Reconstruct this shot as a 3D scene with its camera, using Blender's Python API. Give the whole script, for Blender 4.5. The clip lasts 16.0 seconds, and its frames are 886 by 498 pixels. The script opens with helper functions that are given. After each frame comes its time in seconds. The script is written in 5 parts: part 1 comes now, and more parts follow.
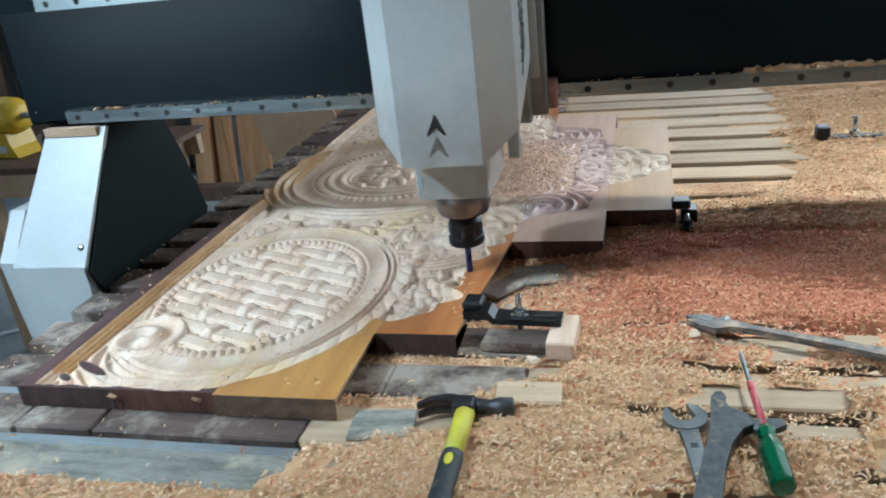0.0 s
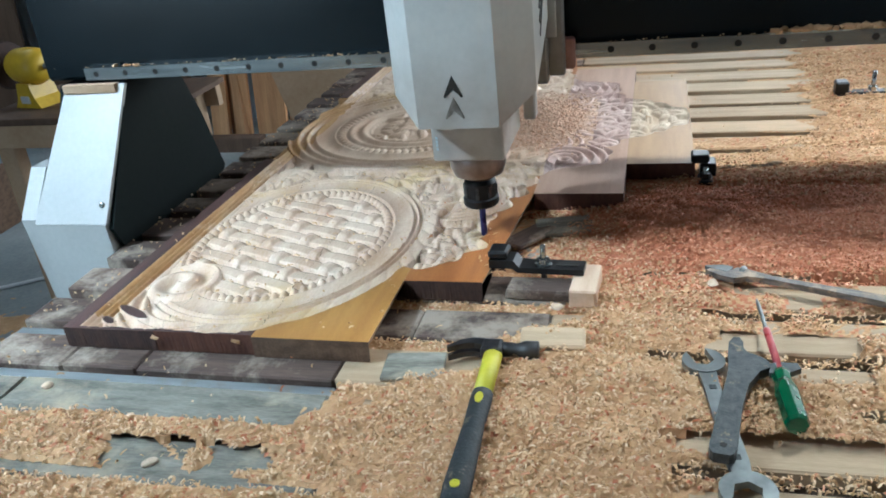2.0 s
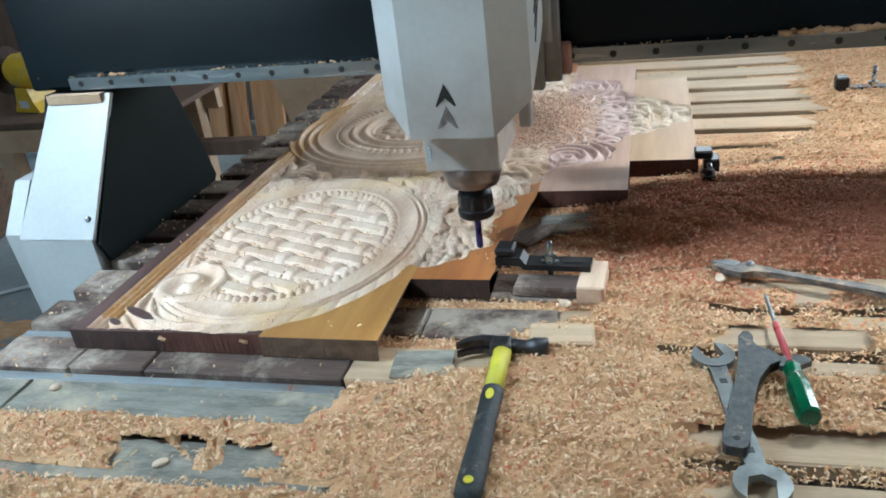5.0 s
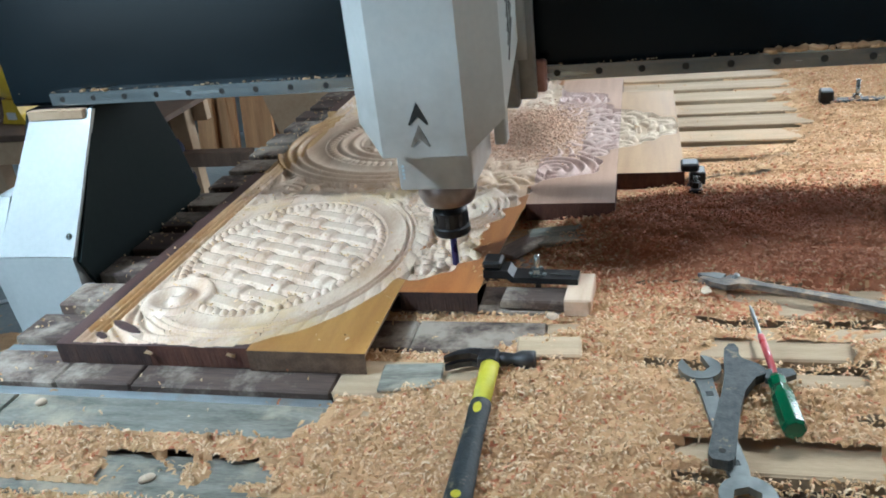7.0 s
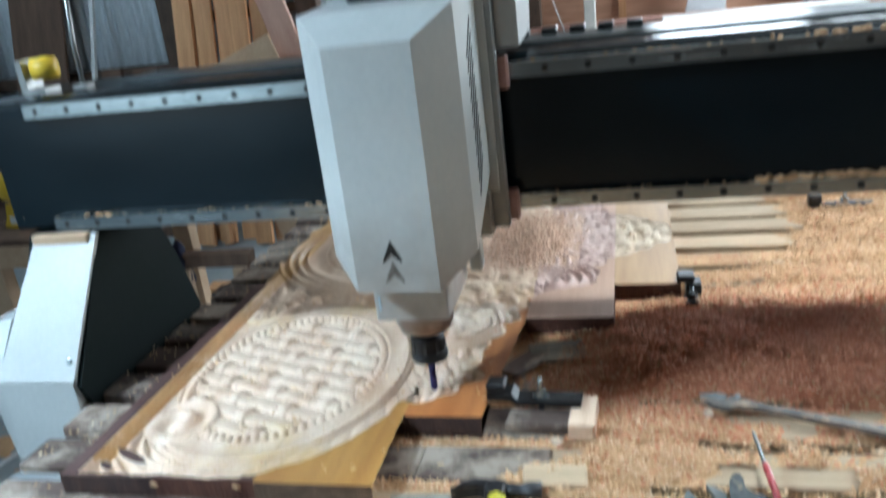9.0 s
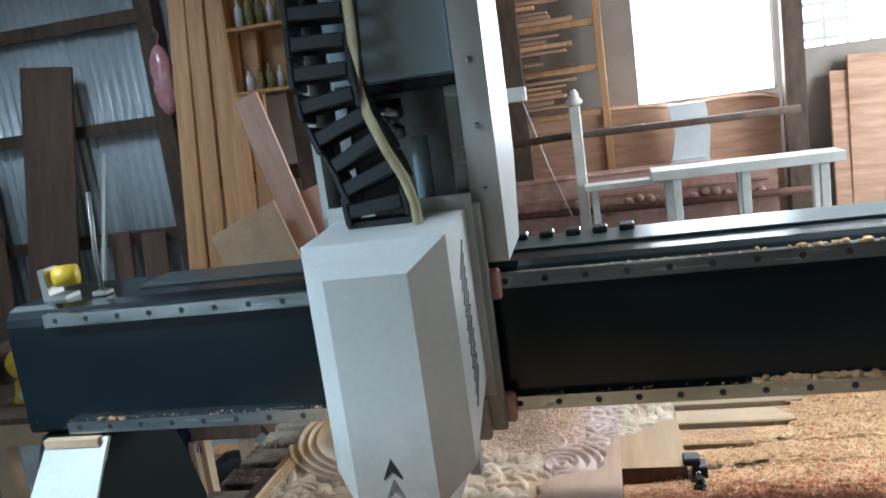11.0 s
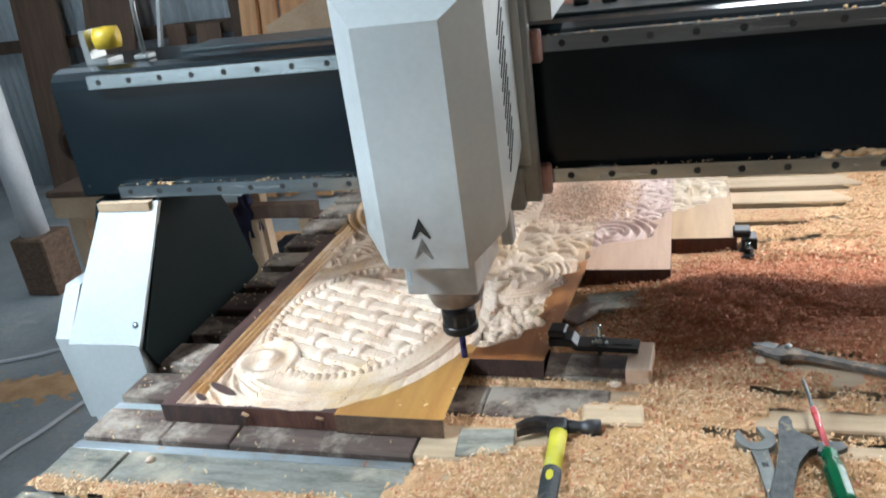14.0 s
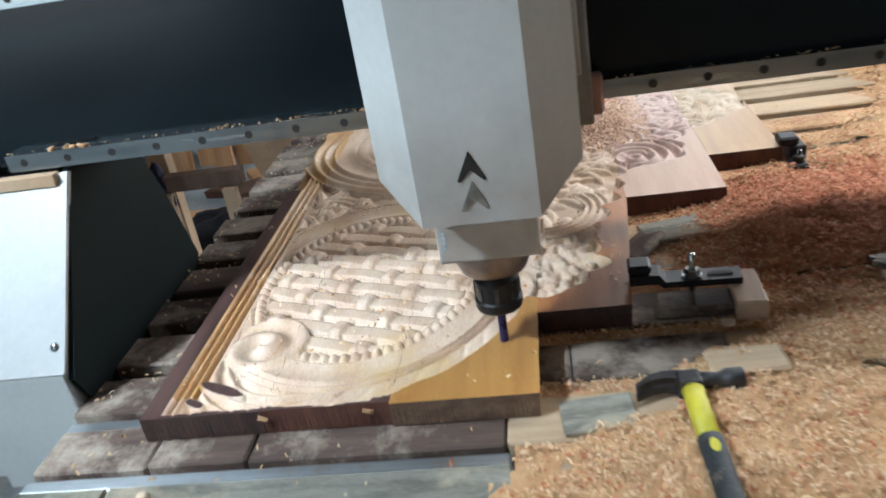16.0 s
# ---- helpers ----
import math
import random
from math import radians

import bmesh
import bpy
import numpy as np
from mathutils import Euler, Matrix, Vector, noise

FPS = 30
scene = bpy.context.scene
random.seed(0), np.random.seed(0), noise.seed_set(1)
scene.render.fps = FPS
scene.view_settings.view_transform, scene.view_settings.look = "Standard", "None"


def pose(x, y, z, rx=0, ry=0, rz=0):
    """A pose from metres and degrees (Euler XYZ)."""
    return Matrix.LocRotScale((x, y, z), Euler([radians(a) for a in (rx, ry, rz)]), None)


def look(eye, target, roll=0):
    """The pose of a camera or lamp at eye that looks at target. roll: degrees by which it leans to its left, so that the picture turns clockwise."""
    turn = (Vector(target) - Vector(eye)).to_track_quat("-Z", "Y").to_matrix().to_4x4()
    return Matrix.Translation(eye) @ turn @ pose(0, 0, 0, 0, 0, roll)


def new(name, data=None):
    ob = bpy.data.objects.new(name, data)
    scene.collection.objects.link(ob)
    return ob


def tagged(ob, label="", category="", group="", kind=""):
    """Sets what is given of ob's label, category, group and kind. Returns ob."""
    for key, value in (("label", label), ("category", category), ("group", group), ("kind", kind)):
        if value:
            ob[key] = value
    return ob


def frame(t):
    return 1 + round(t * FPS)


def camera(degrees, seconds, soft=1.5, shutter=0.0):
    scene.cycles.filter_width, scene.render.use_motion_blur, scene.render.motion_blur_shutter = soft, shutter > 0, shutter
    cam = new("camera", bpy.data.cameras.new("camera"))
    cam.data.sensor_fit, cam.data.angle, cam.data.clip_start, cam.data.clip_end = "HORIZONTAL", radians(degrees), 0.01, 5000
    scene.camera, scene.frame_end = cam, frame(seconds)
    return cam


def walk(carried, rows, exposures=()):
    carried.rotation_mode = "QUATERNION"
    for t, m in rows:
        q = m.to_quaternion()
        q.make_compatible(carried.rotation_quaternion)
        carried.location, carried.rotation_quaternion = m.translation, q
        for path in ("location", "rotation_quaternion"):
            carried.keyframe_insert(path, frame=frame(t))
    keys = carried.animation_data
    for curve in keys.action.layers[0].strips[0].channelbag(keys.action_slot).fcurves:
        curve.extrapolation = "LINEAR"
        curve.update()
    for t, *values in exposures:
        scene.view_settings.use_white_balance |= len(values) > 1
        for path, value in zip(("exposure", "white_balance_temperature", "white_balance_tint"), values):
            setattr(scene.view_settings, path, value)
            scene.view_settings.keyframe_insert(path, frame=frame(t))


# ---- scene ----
cam = camera(57.6, 16.0, soft=1.8, shutter=0.5)
PATH = [
    (0, (1.05, -0.977, 1.571), (0.596, 0.68, 0.855), -6.5),
    (0.5, (1.03, -1.03, 1.592), (0.551, 0.612, 0.862), -6.7),
    (1, (1.036, -1.043, 1.595), (0.551, 0.587, 0.84), -7.2),
    (1.5, (1.031, -1.033, 1.592), (0.555, 0.574, 0.785), -6.0),
    (2, (1.029, -1.031, 1.588), (0.557, 0.576, 0.778), -6.5),
    (2.5, (1.02, -1.036, 1.584), (0.545, 0.558, 0.752), -6.6),
    (3, (1.021, -1.037, 1.58), (0.539, 0.565, 0.765), -7.1),
    (3.5, (1.019, -1.034, 1.579), (0.544, 0.565, 0.757), -7.1),
    (4, (1.016, -1.036, 1.579), (0.548, 0.566, 0.76), -7.1),
    (6.5, (1.01, -1.038, 1.591), (0.551, 0.583, 0.802), -6.8),
    (7, (1.016, -1.038, 1.589), (0.574, 0.588, 0.801), -6.7),
    (7.5, (1.015, -1.037, 1.592), (0.589, 0.591, 0.802), -6.6),
    (8, (1.016, -1.043, 1.597), (0.586, 0.588, 0.814), -6.4),
    (8.5, (1.013, -1.05, 1.591), (0.568, 0.57, 0.793), -6.7),
    (9, (1.008, -1.03, 1.684), (0.583, 0.667, 1.054), -7.0),
    (9.3, (1.018, -1.064, 1.756), (0.585, 0.677, 1.265), -7.7),
    (9.5, (1.016, -1.063, 1.801), (0.584, 0.705, 1.414), -7.9),
    (9.7, (1.018, -1.069, 1.835), (0.591, 0.712, 1.513), -8.5),
    (11.8, (1.011, -1.069, 1.828), (0.628, 0.715, 1.465), -7.5),
    (12, (1.016, -1.066, 1.813), (0.63, 0.709, 1.411), -7.5),
    (12.5, (1.0, -1.068, 1.753), (0.587, 0.672, 1.244), -7.6),
    (13, (0.984, -1.072, 1.732), (0.552, 0.634, 1.132), -7.8),
    (13.5, (1.005, -1.091, 1.729), (0.521, 0.581, 1.074), -8.0),
    (14, (1.0, -1.125, 1.724), (0.461, 0.504, 1.006), -8.0),
    (14.5, (0.865, -1.126, 1.694), (0.439, 0.508, 0.914), -10.0),
    (15, (0.727, -1.136, 1.662), (0.425, 0.508, 0.846), -11.1),
    (15.5, (0.707, -1.065, 1.622), (0.409, 0.582, 0.812), -9.9),
    (16, (0.635, -0.893, 1.567), (0.362, 0.758, 0.755), -9.9),
]
EXPOSURE = [(0, -0.42, 5150, 0), (1, -0.36, 5300, 1), (6, -0.33, 5280, 1), (8.5, -0.31, 5220, 0), (9.5, -0.22, 5200, 0), (12, -0.33, 5450, 3), (13.5, -0.15, 5550, 4), (14, -0.02, 5600, 5), (14.6, -0.2, 5650, 6), (16, -0.35, 5700, 6)]
walk(cam, [(t, look(eye, target, roll)) for t, eye, target, roll in PATH], EXPOSURE)

# ---- world and light ----
world = bpy.data.worlds.new("world")
scene.world = world
world.use_nodes = True
_wn = world.node_tree
_sky = _wn.nodes.new("ShaderNodeTexSky")
_sky.sky_type, _sky.sun_disc = "NISHITA", False
_sky.sun_elevation, _sky.sun_rotation = radians(48), radians(-118)
_bg = _wn.nodes["Background"]
_bg.inputs["Strength"].default_value = 0.12
_wn.links.new(_sky.outputs["Color"], _bg.inputs["Color"])


def area(name, eye, target, sx, sy, watts, colour):
    lamp = bpy.data.lights.new(name, "AREA")
    lamp.shape, lamp.size, lamp.size_y, lamp.energy, lamp.color = "RECTANGLE", sx, sy, watts, colour
    ob = new(name, lamp)
    ob.matrix_world = look(eye, target)
    return ob


# three added clear roof sheets, unseen front doorway, added side wall openings, real rear window
# these two lamps follow the cast shadows; their roof sheets are invented
key = area("added_roof_lamp", (-1.50, -1.00, 3.38), (0.08, 0.28, 0.9), 0.42, 0.42, 26, (0.87, 0.95, 1.0))
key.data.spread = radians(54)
rear_key = area("added_rear_roof_lamp", (1.95, 1.10, 3.38), (1.65, 0.62, 0.9), 0.36, 0.36, 16, (1.0, 0.96, 0.90))
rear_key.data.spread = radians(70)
# added lamp that only brightens the back wall and its boards
wall_key = area("wall_fill_lamp", (-2.35, 2.20, 3.38), (-2.30, 3.70, 1.1), 0.9, 0.5, 18, (0.86, 0.95, 1.0))
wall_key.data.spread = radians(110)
# unseen bright doorway, placed by the sheen on the beam's left end
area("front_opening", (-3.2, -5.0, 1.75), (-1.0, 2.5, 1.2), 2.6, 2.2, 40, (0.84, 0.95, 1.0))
# added fill with no known source; brightens the rear of the hall
area("rear_fill_lamp", (5.3, 5.2, 2.1), (-1.0, 5.2, 1.5), 2.2, 1.7, 330, (1.0, 0.95, 0.90))
# added fill from the right for the head's right-hand faces
area("right_fill_lamp", (5.32, 0.2, 1.75), (0.6, 0.2, 1.45), 2.0, 1.4, 14, (1.0, 0.90, 0.80))
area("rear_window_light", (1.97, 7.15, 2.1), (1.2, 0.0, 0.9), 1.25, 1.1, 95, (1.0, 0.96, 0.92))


# ---- materials ----
def nodes_of(name):
    m = bpy.data.materials.new(name)
    m.use_nodes = True
    return m, m.node_tree, m.node_tree.nodes["Principled BSDF"]


def surface(name, a, b, rough=0.6, metal=0.0, scale=8.0, stretch=(1, 1, 1), bump=0.2, fine=60.0, spot=None, spots=0.5,
            rough_span=0.15, rand=0.0, coat=0.0, distance=0.002, gloss=0.5):
    """Two colours mixed by a broad and a fine noise, an optional third in patches, bump from both."""
    m, nt, p = nodes_of(name)
    N, L = nt.nodes, nt.links
    tc = N.new("ShaderNodeTexCoord")
    mp = N.new("ShaderNodeMapping")
    mp.inputs["Scale"].default_value = stretch
    L.new(tc.outputs["Object"], mp.inputs["Vector"])
    n1 = N.new("ShaderNodeTexNoise")
    n1.inputs["Scale"].default_value, n1.inputs["Detail"].default_value = scale, 5
    n2 = N.new("ShaderNodeTexNoise")
    n2.inputs["Scale"].default_value, n2.inputs["Detail"].default_value = fine, 3
    for n in (n1, n2):
        L.new(mp.outputs["Vector"], n.inputs["Vector"])
    add = N.new("ShaderNodeMath")
    add.operation = "MULTIPLY_ADD"
    add.inputs[1].default_value = 0.45
    L.new(n2.outputs["Fac"], add.inputs[0])
    L.new(n1.outputs["Fac"], add.inputs[2])
    rp = N.new("ShaderNodeValToRGB")
    rp.color_ramp.elements[0].position, rp.color_ramp.elements[1].position = 0.5, 0.95
    rp.color_ramp.elements[0].color, rp.color_ramp.elements[1].color = (*a, 1), (*b, 1)
    L.new(add.outputs[0], rp.inputs["Fac"])
    colour = rp.outputs["Color"]
    if spot:
        n3 = N.new("ShaderNodeTexNoise")
        n3.inputs["Scale"].default_value, n3.inputs["Detail"].default_value = scale * 0.6, 8
        n3.inputs["Roughness"].default_value = 0.7
        L.new(tc.outputs["Object"], n3.inputs["Vector"])
        r3 = N.new("ShaderNodeValToRGB")
        r3.color_ramp.elements[0].position, r3.color_ramp.elements[1].position = spots, spots + 0.12
        L.new(n3.outputs["Fac"], r3.inputs["Fac"])
        mx = N.new("ShaderNodeMix")
        mx.data_type = "RGBA"
        L.new(r3.outputs["Color"], mx.inputs[0])
        L.new(colour, mx.inputs[6])
        mx.inputs[7].default_value = (*spot, 1)
        colour = mx.outputs[2]
    if rand:
        oi = N.new("ShaderNodeObjectInfo")
        hs = N.new("ShaderNodeHueSaturation")
        mr = N.new("ShaderNodeMapRange")
        mr.inputs["To Min"].default_value, mr.inputs["To Max"].default_value = 1 - rand, 1 + rand
        L.new(oi.outputs["Random"], mr.inputs["Value"])
        L.new(mr.outputs["Result"], hs.inputs["Value"])
        L.new(colour, hs.inputs["Color"])
        colour = hs.outputs["Color"]
    L.new(colour, p.inputs["Base Color"])
    rr = N.new("ShaderNodeMapRange")
    rr.inputs["To Min"].default_value = max(0.03, rough - rough_span)
    rr.inputs["To Max"].default_value = min(1, rough + rough_span)
    L.new(n1.outputs["Fac"], rr.inputs["Value"])
    L.new(rr.outputs["Result"], p.inputs["Roughness"])
    p.inputs["Metallic"].default_value = metal
    p.inputs["Coat Weight"].default_value = coat
    p.inputs["Specular IOR Level"].default_value = gloss
    bp = N.new("ShaderNodeBump")
    bp.inputs["Strength"].default_value, bp.inputs["Distance"].default_value = bump, distance
    L.new(add.outputs[0], bp.inputs["Height"])
    L.new(bp.outputs["Normal"], p.inputs["Normal"])
    return m


def glowing(name, colour, strength):
    m, nt, p = nodes_of(name)
    p.inputs["Base Color"].default_value = (*colour, 1)
    p.inputs["Emission Color"].default_value = (*colour, 1)
    p.inputs["Emission Strength"].default_value = strength
    return m


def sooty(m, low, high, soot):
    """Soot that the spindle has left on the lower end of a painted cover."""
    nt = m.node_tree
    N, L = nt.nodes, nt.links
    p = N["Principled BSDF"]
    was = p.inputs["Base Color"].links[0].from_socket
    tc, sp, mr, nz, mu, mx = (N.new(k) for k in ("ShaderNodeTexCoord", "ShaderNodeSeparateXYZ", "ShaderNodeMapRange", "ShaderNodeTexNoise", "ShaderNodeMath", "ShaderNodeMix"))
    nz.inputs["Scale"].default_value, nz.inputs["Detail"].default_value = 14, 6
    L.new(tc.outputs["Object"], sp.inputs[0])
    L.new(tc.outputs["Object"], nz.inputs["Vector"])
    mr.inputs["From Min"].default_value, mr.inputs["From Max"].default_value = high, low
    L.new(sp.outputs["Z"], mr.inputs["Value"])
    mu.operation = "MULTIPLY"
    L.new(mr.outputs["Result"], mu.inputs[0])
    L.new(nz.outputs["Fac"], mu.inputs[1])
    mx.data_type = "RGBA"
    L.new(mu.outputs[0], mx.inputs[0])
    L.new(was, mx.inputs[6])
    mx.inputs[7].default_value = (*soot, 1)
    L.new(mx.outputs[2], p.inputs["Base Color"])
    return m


GRAIN_Y, GRAIN_X = (14, 1.2, 14), (1.2, 14, 14)
M = {
    "cut_cream": surface("cut_cream", (0.62, 0.42, 0.27), (0.86, 0.70, 0.54), 0.46, scale=5, stretch=(4, 1, 4), bump=0.3, fine=80, spot=(0.74, 0.53, 0.27), spots=0.55),
    "cut_gold": surface("cut_gold", (0.46, 0.25, 0.085), (0.68, 0.44, 0.20), 0.45, scale=7, stretch=(5, 1, 5), bump=0.25, fine=70, spot=(0.78, 0.60, 0.40), spots=0.52),
    "cut_pink": surface("cut_pink", (0.54, 0.35, 0.29), (0.80, 0.63, 0.55), 0.48, scale=7, stretch=(5, 1, 5), bump=0.25, fine=70),
    "cut_tan": surface("cut_tan", (0.62, 0.46, 0.30), (0.82, 0.70, 0.55), 0.62, scale=7, stretch=(5, 1, 5), bump=0.25, fine=70),
    "plank_dark": surface("plank_dark", (0.045, 0.022, 0.018), (0.115, 0.060, 0.050), 0.55, scale=4, stretch=GRAIN_Y, bump=0.2, spot=(0.30, 0.21, 0.16), spots=0.66),
    "plank_gold": surface("plank_gold", (0.40, 0.185, 0.045), (0.56, 0.30, 0.085), 0.42, scale=3, stretch=GRAIN_Y, bump=0.1, coat=0.15),
    "plank_orange": surface("plank_orange", (0.34, 0.115, 0.03), (0.52, 0.215, 0.065), 0.40, scale=3, stretch=GRAIN_Y, bump=0.1, coat=0.15),
    "plank_pink": surface("plank_pink", (0.50, 0.30, 0.20), (0.64, 0.43, 0.31), 0.5, scale=3, stretch=GRAIN_Y, bump=0.1),
    "plank_tan": surface("plank_tan", (0.42, 0.25, 0.12), (0.56, 0.36, 0.19), 0.5, scale=3, stretch=GRAIN_Y, bump=0.12, spot=(0.60, 0.42, 0.26), spots=0.6),
    "end_dark": surface("end_dark", (0.030, 0.016, 0.013), (0.075, 0.040, 0.030), 0.75, scale=9, stretch=(5, 5, 2), bump=0.4, fine=60),
    "end_red": surface("end_red", (0.065, 0.022, 0.014), (0.14, 0.058, 0.035), 0.7, scale=9, stretch=(5, 5, 2), bump=0.4, fine=60),
    "end_brown": surface("end_brown", (0.085, 0.050, 0.030), (0.19, 0.12, 0.075), 0.75, scale=9, stretch=(4, 4, 6), bump=0.4, fine=60),
    "edge_pale": surface("edge_pale", (0.62, 0.43, 0.28), (0.76, 0.58, 0.42), 0.6, scale=5, stretch=GRAIN_Y, bump=0.2),
    "slat_grey": surface("slat_grey", (0.11, 0.105, 0.085), (0.34, 0.325, 0.27), 0.75, scale=7, stretch=(1.2, 6, 6), bump=0.5, spot=(0.46, 0.39, 0.28), spots=0.50, rand=0.15),
    "slat_brown": surface("slat_brown", (0.055, 0.036, 0.028), (0.15, 0.100, 0.076), 0.75, scale=9, stretch=(0.6, 5, 5), bump=0.45, spot=(0.40, 0.33, 0.26), spots=0.48, rand=0.25),
    "slat_tan": surface("slat_tan", (0.42, 0.30, 0.18), (0.60, 0.46, 0.30), 0.75, scale=3, stretch=GRAIN_X, bump=0.35, spot=(0.60, 0.42, 0.26), spots=0.50, rand=0.12),
    "bed_dark": surface("bed_dark", (0.05, 0.032, 0.022), (0.11, 0.075, 0.05), 0.85, scale=10, bump=0.3),
    "shaving": surface("shaving", (0.50, 0.285, 0.135), (0.72, 0.475, 0.255), 0.8, scale=11, bump=0.7, fine=220, distance=0.004),
    "shaving_red": surface("shaving_red", (0.46, 0.165, 0.075), (0.64, 0.29, 0.155), 0.8, scale=11, bump=0.7, fine=220, distance=0.004),
    "shaving_pale": surface("shaving_pale", (0.56, 0.36, 0.24), (0.76, 0.56, 0.42), 0.75, scale=11, bump=0.8, fine=220, distance=0.004),
    "aluminium": surface("aluminium", (0.46, 0.50, 0.52), (0.66, 0.70, 0.71), 0.36, metal=0.85, scale=5, stretch=(1, 20, 20), bump=0.05, spot=(0.52, 0.42, 0.30), spots=0.57),
    "top_steel": surface("top_steel", (0.045, 0.055, 0.057), (0.085, 0.098, 0.10), 0.34, metal=0.2, scale=4, bump=0.06, spot=(0.20, 0.15, 0.11), spots=0.68),
    "black_paint": surface("black_paint", (0.0022, 0.0062, 0.0088), (0.0040, 0.0095, 0.0130), 0.22, scale=3, stretch=(1, 1, 3), bump=0.04, fine=140, rough_span=0.07, spot=(0.008, 0.012, 0.013), spots=0.68, gloss=0.5),
    "black_plate": surface("black_plate", (0.004, 0.008, 0.008), (0.008, 0.013, 0.012), 0.7, scale=5, bump=0.1, gloss=0.12),
    "white_paint": surface("white_paint", (0.46, 0.475, 0.46), (0.55, 0.56, 0.54), 0.38, scale=4, bump=0.05, fine=90, spot=(0.44, 0.40, 0.33), spots=0.66, rough_span=0.08),
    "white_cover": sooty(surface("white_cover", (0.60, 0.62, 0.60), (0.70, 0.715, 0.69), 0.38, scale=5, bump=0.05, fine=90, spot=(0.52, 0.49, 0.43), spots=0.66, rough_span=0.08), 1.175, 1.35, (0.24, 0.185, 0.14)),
    "grey_metal": surface("grey_metal", (0.25, 0.25, 0.24), (0.38, 0.38, 0.36), 0.42, metal=0.7, scale=8, bump=0.1),
    "rail_steel": surface("rail_steel", (0.36, 0.40, 0.41), (0.56, 0.60, 0.60), 0.24, metal=1.0, scale=5, stretch=(1, 12, 12), bump=0.05, spot=(0.28, 0.25, 0.22), spots=0.64),
    "spindle_steel": surface("spindle_steel", (0.18, 0.145, 0.13), (0.36, 0.31, 0.29), 0.38, metal=0.75, scale=14, bump=0.1),
    "nut_black": surface("nut_black", (0.012, 0.012, 0.013), (0.035, 0.035, 0.036), 0.38, metal=0.6, scale=20, bump=0.15),
    "bit_blue": surface("bit_blue", (0.018, 0.016, 0.085), (0.05, 0.045, 0.16), 0.3, metal=0.5, scale=40, bump=0.2),
    "burn_black": surface("burn_black", (0.010, 0.010, 0.009), (0.03, 0.026, 0.02), 0.7, scale=60, bump=0.2),
    "burn_brown": surface("burn_brown", (0.14, 0.12, 0.10), (0.30, 0.28, 0.24), 0.6, scale=60, bump=0.1),
    "black_rubber": surface("black_rubber", (0.014, 0.018, 0.020), (0.034, 0.042, 0.046), 0.6, scale=60, bump=0.8, fine=300, spot=(0.20, 0.17, 0.12), spots=0.57),
    "yellow_grip": surface("yellow_grip", (0.55, 0.49, 0.03), (0.70, 0.63, 0.06), 0.45, scale=18, bump=0.1, spot=(0.42, 0.37, 0.09), spots=0.66),
    "hammer_steel": surface("hammer_steel", (0.030, 0.030, 0.033), (0.085, 0.083, 0.085), 0.4, metal=0.7, scale=25, bump=0.15, spot=(0.16, 0.12, 0.09), spots=0.66),
    "tool_chrome": surface("tool_chrome", (0.20, 0.22, 0.22), (0.36, 0.385, 0.38), 0.36, metal=0.9, scale=16, bump=0.15, spot=(0.24, 0.20, 0.15), spots=0.64),
    "tool_worn": surface("tool_worn", (0.045, 0.052, 0.054), (0.105, 0.112, 0.112), 0.45, metal=0.5, scale=70, bump=0.35, fine=260, spot=(0.34, 0.26, 0.17), spots=0.60),
    "tool_dusty": surface("tool_dusty", (0.10, 0.095, 0.09), (0.24, 0.21, 0.18), 0.55, metal=0.3, scale=30, stretch=(4, 1, 4), bump=0.4, spot=(0.42, 0.32, 0.22), spots=0.50),
    "green_plastic": surface("green_plastic", (0.006, 0.075, 0.030), (0.014, 0.125, 0.052), 0.25, scale=12, bump=0.1, coat=0.3, spot=(0.16, 0.15, 0.09), spots=0.66),
    "red_plastic": surface("red_plastic", (0.42, 0.05, 0.06), (0.58, 0.11, 0.11), 0.3, scale=20, bump=0.05, coat=0.3),
    "yellow_paint": surface("yellow_paint", (0.62, 0.40, 0.02), (0.78, 0.54, 0.04), 0.4, scale=14, bump=0.05, spot=(0.5, 0.36, 0.08), spots=0.7),
    "concrete": surface("concrete", (0.24, 0.275, 0.285), (0.40, 0.43, 0.435), 0.7, scale=3, bump=0.3, fine=50, spot=(0.50, 0.49, 0.45), spots=0.60, distance=0.004),
    "corrugated": surface("corrugated", (0.44, 0.48, 0.51), (0.66, 0.71, 0.74), 0.36, metal=0.2, scale=2.0, stretch=(1, 1, 0.3), bump=0.1, spot=(0.22, 0.20, 0.19), spots=0.62),
    "beam_wood": surface("beam_wood", (0.045, 0.028, 0.018), (0.115, 0.075, 0.050), 0.8, scale=5, stretch=(3, 3, 1), bump=0.4),
    "board_brown": surface("board_brown", (0.085, 0.050, 0.032), (0.17, 0.105, 0.068), 0.7, scale=4, stretch=(6, 6, 0.7), bump=0.25, rand=0.2),
    "board_orange": surface("board_orange", (0.42, 0.215, 0.090), (0.62, 0.36, 0.175), 0.65, scale=4, stretch=(8, 8, 0.6), bump=0.25, rand=0.22),
    "board_pink": surface("board_pink", (0.52, 0.30, 0.22), (0.68, 0.44, 0.34), 0.6, scale=4, stretch=(5, 5, 0.8), bump=0.2, rand=0.08),
    "board_beige": surface("board_beige", (0.46, 0.31, 0.185), (0.58, 0.42, 0.27), 0.7, scale=5, bump=0.15),
